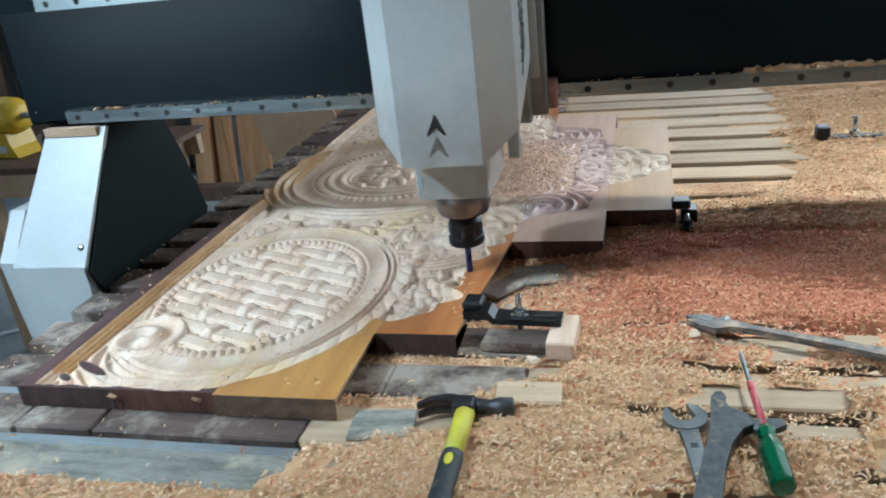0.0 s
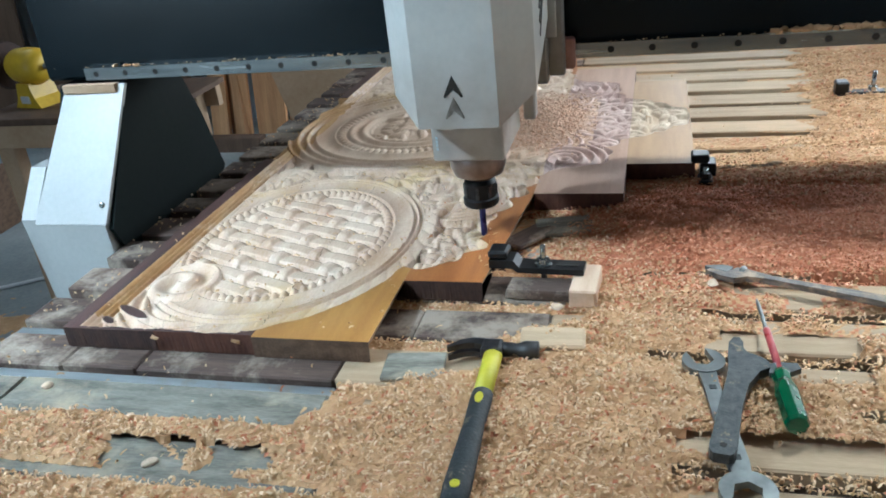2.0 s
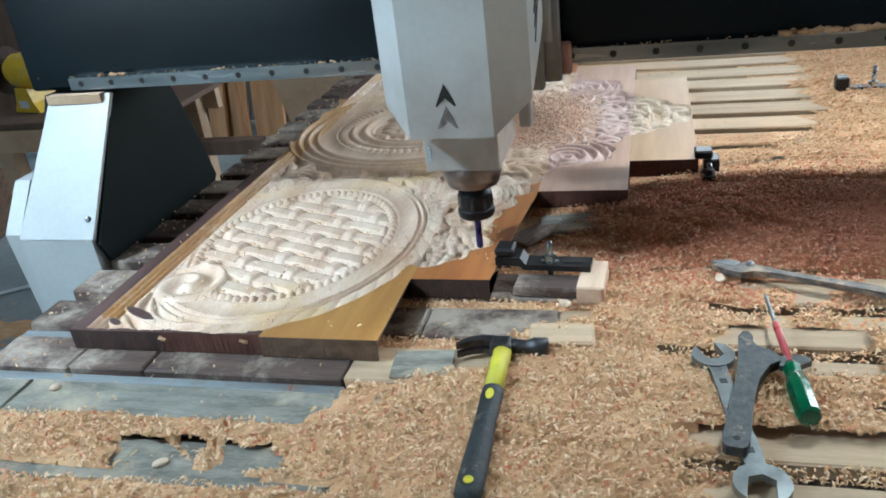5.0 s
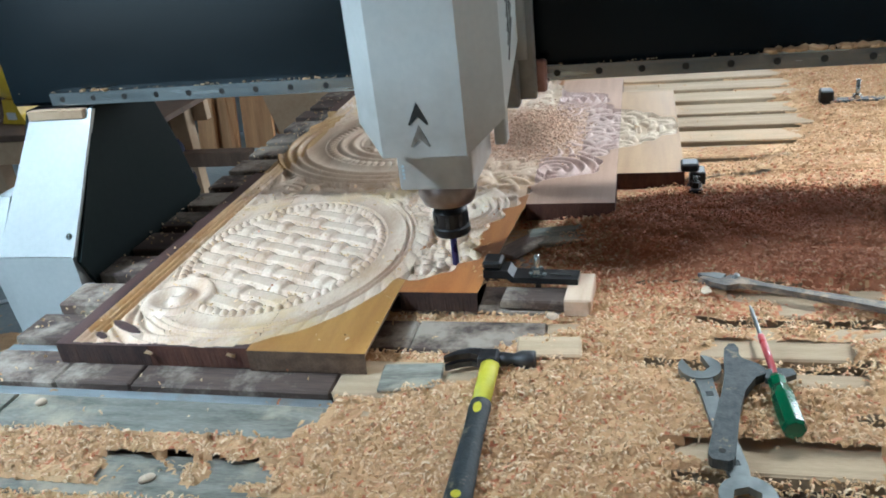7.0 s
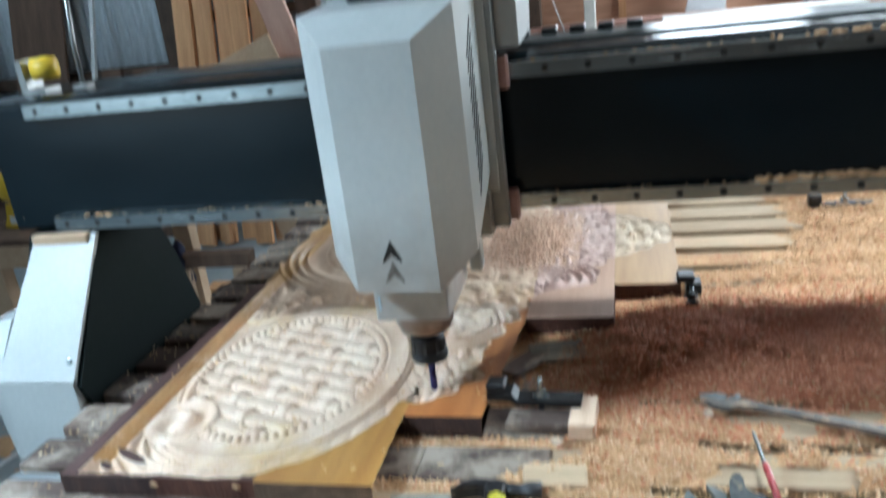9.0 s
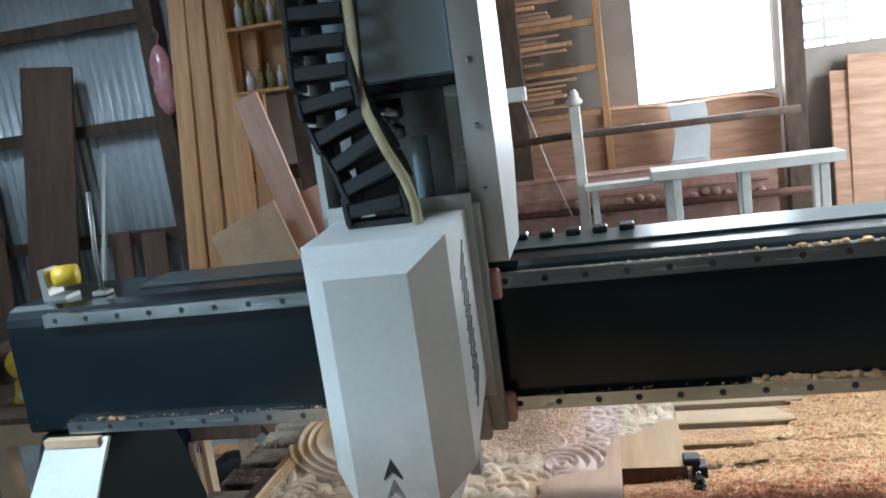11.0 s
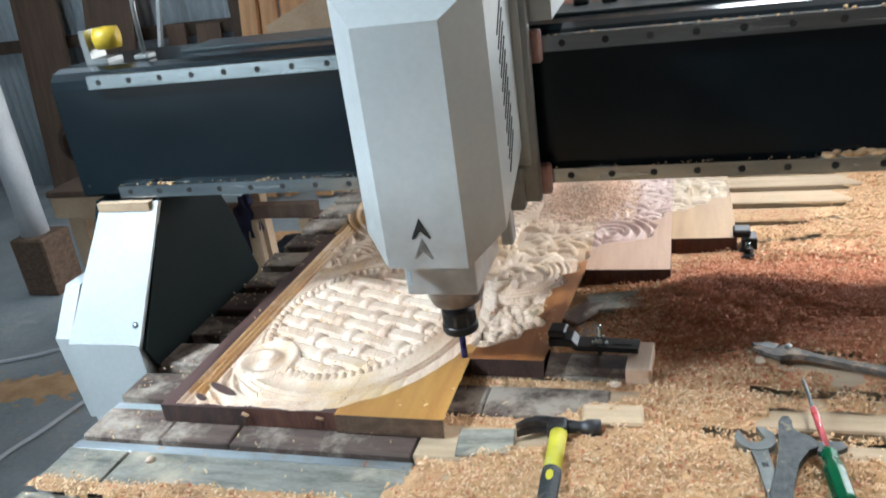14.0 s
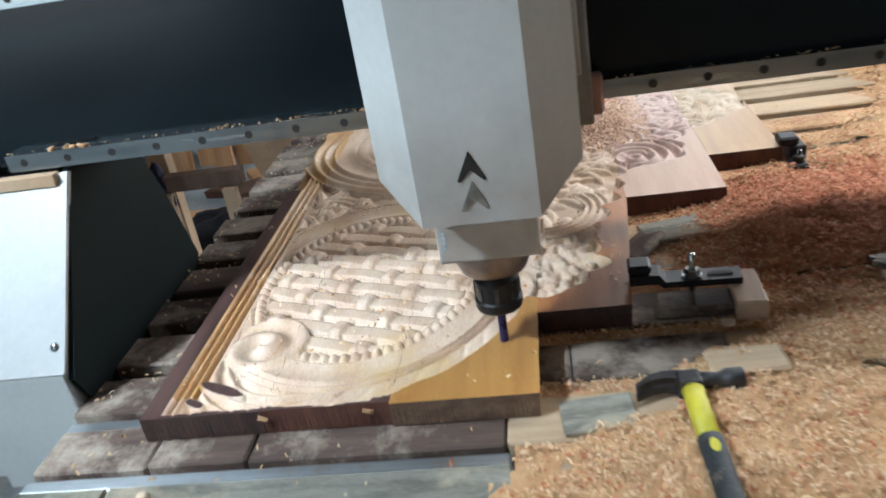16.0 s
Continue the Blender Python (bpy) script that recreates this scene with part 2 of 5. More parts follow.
    "cabinet_wood": surface("cabinet_wood", (0.36, 0.165, 0.050), (0.55, 0.29, 0.10), 0.45, scale=4, stretch=(8, 8, 1), bump=0.15),
    "bench_white": surface("bench_white", (0.50, 0.49, 0.45), (0.66, 0.64, 0.59), 0.6, scale=6, bump=0.2, spot=(0.45, 0.33, 0.24), spots=0.66),
    "carved_rose": surface("carved_rose", (0.34, 0.185, 0.145), (0.52, 0.32, 0.26), 0.6, scale=9, bump=0.6, fine=40, distance=0.01),
    "wood_warm": surface("wood_warm", (0.32, 0.17, 0.10), (0.52, 0.31, 0.20), 0.55, scale=3, stretch=(1, 5, 8), bump=0.2),
    "plastic_pink": surface("plastic_pink", (0.46, 0.17, 0.20), (0.62, 0.34, 0.36), 0.25, scale=10, bump=0.8, fine=30, distance=0.02, coat=0.4),
    "cloth_dark": surface("cloth_dark", (0.008, 0.008, 0.012), (0.022, 0.022, 0.03), 0.9, scale=20, bump=0.6),
    "cloth_blue": surface("cloth_blue", (0.008, 0.009, 0.028), (0.018, 0.02, 0.055), 0.9, scale=20, bump=0.6),
    "white_plastic": surface("white_plastic", (0.60, 0.62, 0.64), (0.74, 0.75, 0.76), 0.45, scale=6, bump=0.3),
    "motor_blue": surface("motor_blue", (0.42, 0.53, 0.60), (0.52, 0.63, 0.69), 0.4, metal=0.1, scale=5, bump=0.05),
    "chain_black": surface("chain_black", (0.010, 0.012, 0.014), (0.022, 0.026, 0.028), 0.4, scale=20, bump=0.1),
    "hose_yellow": surface("hose_yellow", (0.42, 0.36, 0.20), (0.56, 0.49, 0.30), 0.5, scale=30, bump=0.2),
    "copper": surface("copper", (0.36, 0.20, 0.17), (0.50, 0.31, 0.27), 0.45, metal=0.3, scale=20, bump=0.2),
    "sheet_pale": surface("sheet_pale", (0.62, 0.64, 0.63), (0.76, 0.77, 0.75), 0.6, scale=4, bump=0.2),
    "daylight": glowing("daylight", (1.0, 0.98, 0.95), 6.0),
    "added_sheet_glow": glowing("added_sheet_glow", (0.9, 0.97, 1.0), 5.0),
    "wall_plain": surface("wall_plain", (0.24, 0.20, 0.17), (0.36, 0.31, 0.27), 0.85, scale=2, bump=0.2),
    "bottle_mix": surface("bottle_mix", (0.10, 0.10, 0.04), (0.30, 0.27, 0.12), 0.3, scale=12, bump=0.1, rand=0.6),
}


# ---- building blocks ----
def empty(name, m=None):
    ob = new(name)
    ob.empty_display_size = 0.05
    if m is not None:
        ob.matrix_world = m
    return ob


def mesh_of(name, bm, material, smooth=False):
    me = bpy.data.meshes.new(name)
    bmesh.ops.recalc_face_normals(bm, faces=bm.faces)
    bm.to_mesh(me)
    bm.free()
    for f in me.polygons:
        f.use_smooth = smooth
    me.materials.append(M[material])
    return me


def part(name, bm, material, parent=None, label="", smooth=False):
    ob = new(name, mesh_of(name, bm, material, smooth))
    if parent is not None:
        ob.parent = parent
    if label:
        ob["label"] = label
    return ob


def bevel(bm, w, seg=1):
    if w:
        es = [e for e in bm.edges if len(e.link_faces) == 2 and e.calc_face_angle(0) > 0.5]
        bmesh.ops.bevel(bm, geom=es, offset=w, segments=seg, affect="EDGES", profile=0.5, clamp_overlap=True)
    return bm


def box(x0, x1, y0, y1, z0, z1, bev=0.0, seg=1, bm=None):
    own = bm is None
    bm = bm or bmesh.new()
    m = Matrix.Translation(((x0 + x1) / 2, (y0 + y1) / 2, (z0 + z1) / 2)) @ Matrix.Diagonal((x1 - x0, y1 - y0, z1 - z0, 1))
    bmesh.ops.create_cube(bm, size=1, matrix=m)
    return bevel(bm, bev, seg) if own else bm


def prism(poly, lo, hi, axis="x", bev=0.0, seg=1, bm=None):
    """A polygon of the two other axes, in order, drawn out along one axis."""
    own = bm is None
    bm = bm or bmesh.new()

    def at(p, v):
        return {"x": (v, p[0], p[1]), "y": (p[0], v, p[1]), "z": (p[0], p[1], v)}[axis]
    a = [bm.verts.new(at(p, lo)) for p in poly]
    b = [bm.verts.new(at(p, hi)) for p in poly]
    bm.faces.new(a)
    bm.faces.new(b[::-1])
    for i in range(len(poly)):
        j = (i + 1) % len(poly)
        bm.faces.new((a[i], b[i], b[j], a[j]))
    return bevel(bm, bev, seg) if own else bm


def lathe(profile, n=24, m=None, bm=None):
    """A profile of (radius, z) turned round the z axis."""
    bm = bm or bmesh.new()
    rings = []
    for r, z in profile:
        rings.append([bm.verts.new((max(r, 1e-4) * math.cos(2 * math.pi * i / n), max(r, 1e-4) * math.sin(2 * math.pi * i / n), z)) for i in range(n)])
    for a, b in zip(rings, rings[1:]):
        for i in range(n):
            bm.faces.new((a[i], a[(i + 1) % n], b[(i + 1) % n], b[i]))
    bm.faces.new(rings[0][::-1])
    bm.faces.new(rings[-1])
    if m is not None:
        bmesh.ops.transform(bm, matrix=m, verts=[v for ring in rings for v in ring])
    return bm


def tube(points, r, n=8, bm=None):
    """A round rod through points."""
    bm = bm or bmesh.new()
    pts = [Vector(p) for p in points]
    rings = []
    for i, p in enumerate(pts):
        d = (pts[min(i + 1, len(pts) - 1)] - pts[max(i - 1, 0)]).normalized()
        u = d.cross(Vector((0, 0, 1)))
        u = u.normalized() if u.length > 1e-3 else Vector((1, 0, 0))
        v = d.cross(u)
        rings.append([bm.verts.new(p + r * (math.cos(2 * math.pi * k / n) * u + math.sin(2 * math.pi * k / n) * v)) for k in range(n)])
    for a, b in zip(rings, rings[1:]):
        for k in range(n):
            bm.faces.new((a[k], a[(k + 1) % n], b[(k + 1) % n], b[k]))
    bm.faces.new(rings[0][::-1])
    bm.faces.new(rings[-1])
    return bm


def shared(name, me, parent, m):
    ob = new(name, me)
    ob.parent = parent
    ob.matrix_local = m
    return ob


def wedge(x0, x1, y0, y1, z0, z1, jag=0.0, rng=None, bev=0.003):
    """A board with a little unevenness at its corners."""
    bm = box(x0, x1, y0, y1, z0, z1, bev)
    if rng:
        for v in bm.verts:
            v.co += Vector((rng.uniform(-jag, jag), rng.uniform(-jag, jag) * 0.5, rng.uniform(-jag, jag) * 0.3))
    return bm


# ---- the hall ----
def hall():
    tagged(part("floor", box(-5.5, 5.5, -5.2, 7.6, -0.1, 0.0), "concrete"), "grey dusty concrete workshop floor", "floor", kind="structure")

    def corrugated(name, x0, x1, y, z0, z1, pitch=0.076, deep=0.016):
        bm = bmesh.new()
        n = int((x1 - x0) / pitch * 6)
        cols = []
        for i in range(n + 1):
            x = x0 + (x1 - x0) * i / n
            d = deep * math.sin(2 * math.pi * x / pitch)
            cols.append([bm.verts.new((x, y + d + b, z)) for b in (0, 0.006) for z in (z0, z1)])
        for a, b in zip(cols, cols[1:]):
            bm.faces.new((a[0], b[0], b[1], a[1]))
            bm.faces.new((a[2], a[3], b[3], b[2]))
            bm.faces.new((a[1], b[1], b[3], a[3]))
            bm.faces.new((a[0], a[2], b[2], b[0]))
        for c in (cols[0], cols[-1]):
            bm.faces.new((c[0], c[1], c[3], c[2]))
        return part(name, bm, "corrugated", smooth=True)
    tagged(corrugated("wall_back", -5.5, -0.90, 4.25, 0, 3.4), "silvery corrugated iron sheet wall with rust stains", "wall", kind="structure")
    # the deeper part of the hall behind it
    bm = box(-0.95, 1.33, 7.3, 7.45, 0, 3.4)
    box(2.62, 2.80, 7.3, 7.45, 0, 3.4, bm=bm)
    box(3.75, 5.5, 7.3, 7.45, 0, 3.4, bm=bm)
    box(1.33, 2.62, 7.3, 7.45, 0, 1.52, bm=bm)
    box(1.33, 2.62, 7.3, 7.45, 2.62, 3.4, bm=bm)
    box(2.80, 3.75, 7.3, 7.45, 0, 1.85, bm=bm)
    box(2.80, 3.75, 7.3, 7.45, 2.75, 3.4, bm=bm)
    tagged(part("wall_rear", bm, "wall_plain"), "plain brownish rear wall with two large openings", "wall", kind="structure")
    tagged(part("backdrop", box(0.2, 5.2, 8.6, 8.65, 0.4, 3.6), "daylight"), "glaring daylight behind the rear openings", "daylight", kind="structure")
    tagged(part("wall_return", box(-0.95, -0.89, 4.27, 7.3, 0, 3.4), "wall_plain"), "plain plank partition wall", "wall", kind="structure")
    tagged(part("wall_left", box(-5.5, -5.4, -5.2, 4.24, 0, 3.4), "wall_plain"), "plain plank side wall", "wall", kind="structure")
    # both openings are added, out of view, to hold the two fill lamps
    bm = box(5.4, 5.5, -5.2, -0.9, 0, 3.4)
    box(5.4, 5.5, 1.3, 4.0, 0, 3.4, bm=bm)
    box(5.4, 5.5, -0.9, 1.3, 0, 0.95, bm=bm)
    box(5.4, 5.5, -0.9, 1.3, 2.55, 3.4, bm=bm)
    box(5.4, 5.5, 6.4, 7.3, 0, 3.4, bm=bm)
    box(5.4, 5.5, 4.0, 6.4, 0, 1.2, bm=bm)
    box(5.4, 5.5, 4.0, 6.4, 3.1, 3.4, bm=bm)
    tagged(part("wall_right", bm, "wall_plain"), "plain plank side wall with two openings added for lamps", "wall", kind="structure")
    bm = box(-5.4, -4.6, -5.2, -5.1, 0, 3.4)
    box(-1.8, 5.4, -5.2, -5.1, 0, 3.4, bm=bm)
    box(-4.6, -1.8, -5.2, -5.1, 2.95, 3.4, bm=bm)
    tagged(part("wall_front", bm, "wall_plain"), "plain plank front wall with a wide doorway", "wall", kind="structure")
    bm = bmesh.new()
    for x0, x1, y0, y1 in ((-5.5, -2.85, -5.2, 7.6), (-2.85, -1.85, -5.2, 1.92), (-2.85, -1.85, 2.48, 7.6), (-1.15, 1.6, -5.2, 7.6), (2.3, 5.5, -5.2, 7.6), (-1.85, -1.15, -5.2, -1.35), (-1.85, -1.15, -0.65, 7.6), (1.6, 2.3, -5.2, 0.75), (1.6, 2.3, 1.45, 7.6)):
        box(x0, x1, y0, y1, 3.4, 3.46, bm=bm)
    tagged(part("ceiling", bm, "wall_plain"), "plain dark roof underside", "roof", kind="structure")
    # invented glowing sheets, out of view, one above each roof lamp
    tagged(part("added_sheet_1", box(-1.85, -1.15, -1.35, -0.65, 3.42, 3.44), "added_sheet_glow"), "clear glowing roof sheet, added out of view above a lamp", "skylight", kind="structure")
    tagged(part("added_sheet_4", box(-2.85, -1.85, 1.92, 2.48, 3.42, 3.44), "added_sheet_glow"), "clear glowing roof sheet, added out of view above a lamp", "skylight", kind="structure")
    tagged(part("added_sheet_3", box(1.6, 2.3, 0.75, 1.45, 3.42, 3.44), "added_sheet_glow"), "clear glowing roof sheet, added out of view above a lamp", "skylight", kind="structure")

    # posts and girts on the back wall
    for x, w, z1 in ((-1.98, 0.13, 3.38), (-0.99, 0.14, 3.38)):
        tagged(part("post", wedge(x - w / 2, x + w / 2, 4.10, 4.22, 0, z1, 0.006, random.Random(int(x * 9))), "beam_wood"),
               "dark rough-sawn timber wall post", "post", group="timber wall posts")
    for z in (1.16, 1.96, 2.69):
        tagged(part("girt", wedge(-5.35, -2.06, 4.14, 4.225, z - 0.045, z + 0.045, 0.006, random.Random(int(z * 90))), "beam_wood"),
               "dark timber rail nailed across the iron sheets", "rail", group="wall girts")
    tagged(part("girt", wedge(-1.90, -1.07, 4.14, 4.225, 1.45, 1.53, 0.006, random.Random(4)), "beam_wood"), "dark timber rail nailed across the iron sheets", "rail", group="wall girts")


def leaning(name, xb, xt, yb, yt, zt, w, th, material, label, category, group="", z0=0.0, turn=0.0):
    """A board with its foot at (xb, yb) and its head at (xt, yt, zt)."""
    d = Vector((xt - xb, yt - yb, zt - z0))
    n = d.length
    bm = wedge(-w / 2, w / 2, -th / 2, th / 2, 0, n, 0.004, random.Random(int(abs(xb) * 1000 + w * 100)))
    ob = part(name, bm, material)
    z = d.normalized()
    x = Vector((math.cos(turn), math.sin(turn), 0))
    y = z.cross(x).normalized()
    x = y.cross(z)
    ob.matrix_world = Matrix.Translation((xb, yb, z0 + th * 0.5)) @ Matrix((x, y, z)).transposed().to_4x4()
    return tagged(ob, label, category, group=group)


def back_wall_things():
    leaning("wide_board", -3.07, -2.77, 3.80, 4.06, 2.42, 0.40, 0.03, "board_brown", "wide dark brown rough board leaning on the iron wall", "board")
    leaning("wide_board", -3.62, -3.60, 3.90, 4.08, 1.75, 0.40, 0.03, "board_brown", "wide dark brown rough board leaning on the iron wall", "board")
    leaning("wide_board", -2.52, -2.49, 3.95, 4.10, 1.20, 0.16, 0.03, "board_brown", "short brown board leaning on the iron wall", "board")
    leaning("wide_board", -2.25, -2.23, 3.95, 4.10, 1.18, 0.19, 0.03, "board_brown", "short brown board leaning on the iron wall", "board")
    leaning("white_stick", -2.71, -2.455, 3.78, 4.06, 1.78, 0.030, 0.03, "sheet_pale", "thin white-painted wooden stick leaning on the wall", "stick")
    for i, (xb, xt, zt, w) in enumerate(((-1.82, -1.67, 2.72, 0.12), (-1.68, -1.55, 2.80, 0.12), (-1.53, -1.44, 2.76, 0.12), (-1.39, -1.32, 2.74, 0.115), (-1.27, -1.20, 2.66, 0.11), (-1.76, -1.80, 1.78, 0.06), (-1.66, -1.74, 1.55, 0.05))):
        leaning("plank", xb, xt, 3.70 + 0.05 * (i % 3), 4.02 + 0.02 * (i % 3), zt, w, 0.04, "board_orange", "orange-brown sawn plank leaning in a stack on the wall", "plank", "leaning planks")
    leaning("pink_board", -0.51, -1.15, 3.36, 3.66, 2.00, 0.16, 0.035, "board_pink", "pinkish planed board leaning askew on the planks", "board")
    leaning("pink_board", -0.40, -0.83, 3.45, 3.66, 1.40, 0.15, 0.03, "board_pink", "short pinkish planed board leaning on the planks", "board")
    leaning("beige_sheet", -0.62, -1.20, 3.05, 3.42, 1.29, 0.46, 0.018, "board_beige", "beige fibreboard sheet leaning on the planks", "sheet")
    tagged(part("pale_sheet", box(-1.30, -1.07, 4.16, 4.19, 1.55, 2.03, 0.003), "sheet_pale"), "pale corrugated plastic sheet fixed to the wall", "sheet")
    # small cupboard with bottles
    c = tagged(empty("wall_cupboard", pose(-1.09, 3.98, 2.04)), "orange varnished open wall cupboard with bottles", "cupboard")
    part("back_panel", box(-0.20, 0.20, 0.10, 0.12, 0, 0.80), "cabinet_wood", c)
    part("side_panel", box(-0.225, -0.20, -0.12, 0.12, 0, 0.80, 0.003), "cabinet_wood", c)
    part("side_panel", box(0.20, 0.225, -0.12, 0.12, 0, 0.80, 0.003), "cabinet_wood", c)
    for z in (0.0, 0.40, 0.78):
        part("shelf", box(-0.20, 0.20, -0.12, 0.10, z, z + 0.022, 0.002), "cabinet_wood", c)
    rng = random.Random(5)
    for z in (2.462, 2.062):
        for i in range(5):
            r = rng.uniform(0.022, 0.030)
            h = rng.uniform(0.12, 0.20)
            b = part("bottle", lathe([(r, 0), (r, h * 0.65), (r * 0.45, h * 0.8), (r * 0.45, h)], 12), "bottle_mix" if i % 3 else "white_plastic", smooth=True)
            b.matrix_world = pose(-1.23 + 0.072 * i, 3.95, z)
            tagged(b, "small glue or spray bottle on the cupboard shelf", "bottle", group="bottles in the cupboard")
    # bag of pink plastic hung on the post
    bm = bmesh.new()
    bmesh.ops.create_icosphere(bm, subdivisions=3, radius=1)
    for v in bm.verts:
        k = 1 - 0.30 * math.exp(-((v.co.z + 0.1) / 0.12) ** 2) + 0.10 * noise.noise(v.co * 3)
        v.co = Vector((v.co.x * 0.085 * k, v.co.y * 0.06 * k, v.co.z * 0.235))
    tube([(0, 0, 0.22), (0.01, 0.02, 0.30), (-0.06, 0.100, 0.36), (-0.07, 0.105, 0.34)], 0.008, 6, bm)
    bag = part("plastic_bag", bm, "plastic_pink", smooth=True)
    bag.matrix_world = pose(-1.86, 3.99, 2.22)
    tagged(bag, "knotted pink plastic bag hung on the post", "bag")


def rear_things():
    for x, lab in ((0.16, "dark timber post"), (2.70, "grey timber post")):
        tagged(part("post", wedge(x - 0.09, x + 0.09, 6.86, 7.04, 0, 3.38, 0.01, random.Random(int(x * 7))), "beam_wood"), lab + " carrying the roof", "post", group="roof posts")
    tagged(part("cross_rail", tube([(-0.7, 6.565, 1.30), (0.6, 6.565, 1.35), (1.6, 6.565, 1.34), (2.66, 6.565, 1.34)], 0.035, 8), "beam_wood", smooth=True), "brown round pole laid across the stored panels", "rail", group="cross poles")
    tagged(part("cross_rail", tube([(-0.7, 6.56, 0.66), (0.7, 6.56, 0.63), (1.6, 6.56, 0.62), (2.75, 6.56, 0.62)], 0.035, 8), "end_red", smooth=True), "dark red pole laid across the stored panels", "rail", group="cross poles")
    # carved panels stood on edge in rows
    for x0, x1, y, z0, z1, material, lab in ((-0.30, 2.45, 6.645, 0.0, 0.98, "carved_rose", "reddish carved wooden bed panel stood on edge"),
                                          (0.1, 1.70, 7.10, 0.0, 1.55, "wood_warm", "warm brown curved bed headboard stood on edge"),
                                          (1.62, 2.60, 7.14, 0.0, 1.52, "wood_warm", "warm brown plain bed headboard stood on edge")):
        t = tagged(empty("bed_panel", pose((x0 + x1) / 2, y, z0)), lab, "bed panel", group="stored bed panels")
        h, w = z1 - z0, (x1 - x0) / 2
        poly = [(-w, 0), (w, 0)] + [(w * math.cos(a), h - 0.05 * h * (1 - math.sin(a))) for a in [math.pi * k / 16 for k in range(17)]]
        part("panel", prism(poly, -0.02, 0.02, "y", 0.006), material, t)
        part("top_moulding", tube([(0.97 * p[0], -0.02, p[1] - 0.03) for p in poly[2:]], 0.018, 8), material, t, smooth=True)
        part("base_rail", box(-w + 0.05, w - 0.05, -0.032, -0.021, 0.04, 0.12, 0.004), material, t)
        if material == "carved_rose":
            for k in range(26):
                part("moulding", lathe([(0.02, 0), (0.045, 0.01), (0.02, 0.02)], 8, pose(-w + 0.15 + k * (2 * w - 0.3) / 25, -0.02, h * (0.66 + 0.05 * math.sin(k)), 90)), material, t, smooth=True)
            part("frame_rail", box(-w + 0.08, w - 0.08, -0.035, -0.021, h * 0.22, h * 0.27, 0.004), material, t)
            part("frame_rail", box(-w + 0.08, w - 0.08, -0.035, -0.021, h * 0.78 - 0.02, h * 0.80, 0.004), material, t)
    # white curved chair back between the panels
    bm = prism([(-0.17, 0), (0.17, 0), (0.20, 0.25), (0.17, 0.52), (-0.17, 0.52), (-0.12, 0.25)], -0.03, 0.03, "y", 0.01)
    ch = part("stacked_chair", bm, "white_plastic")
    ch.matrix_world = pose(1.73, 6.86, 0.98)
    tagged(ch, "white plastic chair back stacked on the panels", "chair")
    st = part("stacked_chair", prism([(-0.2, 0), (0.2, 0), (0.17, 0.975), (-0.17, 0.975)], -0.12, 0.12, "y", 0.01), "white_plastic")
    st.matrix_world = pose(1.73, 6.86, 0.0)
    tagged(st, "white plastic chairs stacked upright", "chair")
    # white work bench
    b = tagged(empty("long_bench", pose(2.25, 6.2, 0)), "long white-painted wooden bench with splayed legs", "bench")
    part("bench_top", wedge(-0.92, 0.62, -0.18, 0.18, 0.91, 0.99, 0.006, random.Random(3)), "bench_white", b)
    for x in (-0.72, -0.16, 0.46):
        for y in (-0.13, 0.13):
            part("leg", box(x - 0.035, x + 0.035, y - 0.03, y + 0.03, 0, 0.91, 0.004), "bench_white", b)
    part("stretcher", box(-0.68, 0.42, -0.02, 0.02, 0.28, 0.34, 0.004), "bench_white", b)
    b = tagged(empty("low_bench", pose(1.05, 6.35, 0)), "low white-painted bench beside the long one", "bench")
    part("bench_top", wedge(-0.30, 0.52, -0.15, 0.06, 0.86, 0.91, 0.006, random.Random(8)), "bench_white", b)
    for x in (-0.22, 0.42):
        part("leg", box(x - 0.03, x + 0.03, -0.1, 0.04, 0, 0.86, 0.004), "bench_white", b)
    p = tagged(part("white_post", box(0.67, 0.77, 6.43, 6.52, 0, 1.62, 0.008), "bench_white"), "white-painted square post with a flat cap", "post")
    part("cap", lathe([(0.03, 1.62), (0.075, 1.64), (0.08, 1.66), (0.045, 1.70), (0.05, 1.73), (0.02, 1.77)], 12, pose(0.72, 6.475, 0)), "bench_white", p, smooth=True)
    w = tagged(part("hand_wheel", lathe([(0.09, -0.02), (0.135, -0.03), (0.15, 0.0), (0.135, 0.03), (0.09, 0.02), (0.085, 0.0)], 20), "copper", smooth=True), "small brass-coloured wheel leaning under the bench", "wheel")
    w.matrix_world = pose(2.30, 5.9, 0.30, 90, 0, 20)
    tagged(part("crate", box(2.10, 2.50, 5.75, 6.05, 0, 0.145, 0.006), "board_brown"), "low brown wooden crate", "crate")
    # timber rack
    r = tagged(empty("timber_rack", pose(0.45, 7.1, 0)), "timber rack loaded with offcuts and planks", "rack")
    for x in (-0.72, 0.55):
        part("upright", box(x - 0.035, x + 0.035, -0.06, 0.06, 0, 2.9, 0.004), "board_orange", r)
    for z in (1.52, 1.95, 2.38):
        part("shelf_bar", box(-0.72, 0.55, -0.05, 0.05, z - 0.03, z + 0.03, 0.004), "board_orange", r)
    rng = random.Random(11)
    for z in (1.55, 1.98, 2.41):
        for i in range(7):
            x = rng.uniform(-0.3, 0.1)
            n = rng.uniform(0.3, 0.55)
            o = part("offcut", box(-n, n, -0.05, 0.05, 0, rng.uniform(0.02, 0.05), 0.003), rng.choice(("board_orange", "board_brown", "wood_warm")))
            o.matrix_world = pose(0.37 + x, 7.0 + rng.uniform(-0.03, 0.1), z + 0.05 * i, 0, 0, rng.uniform(-4, 4))
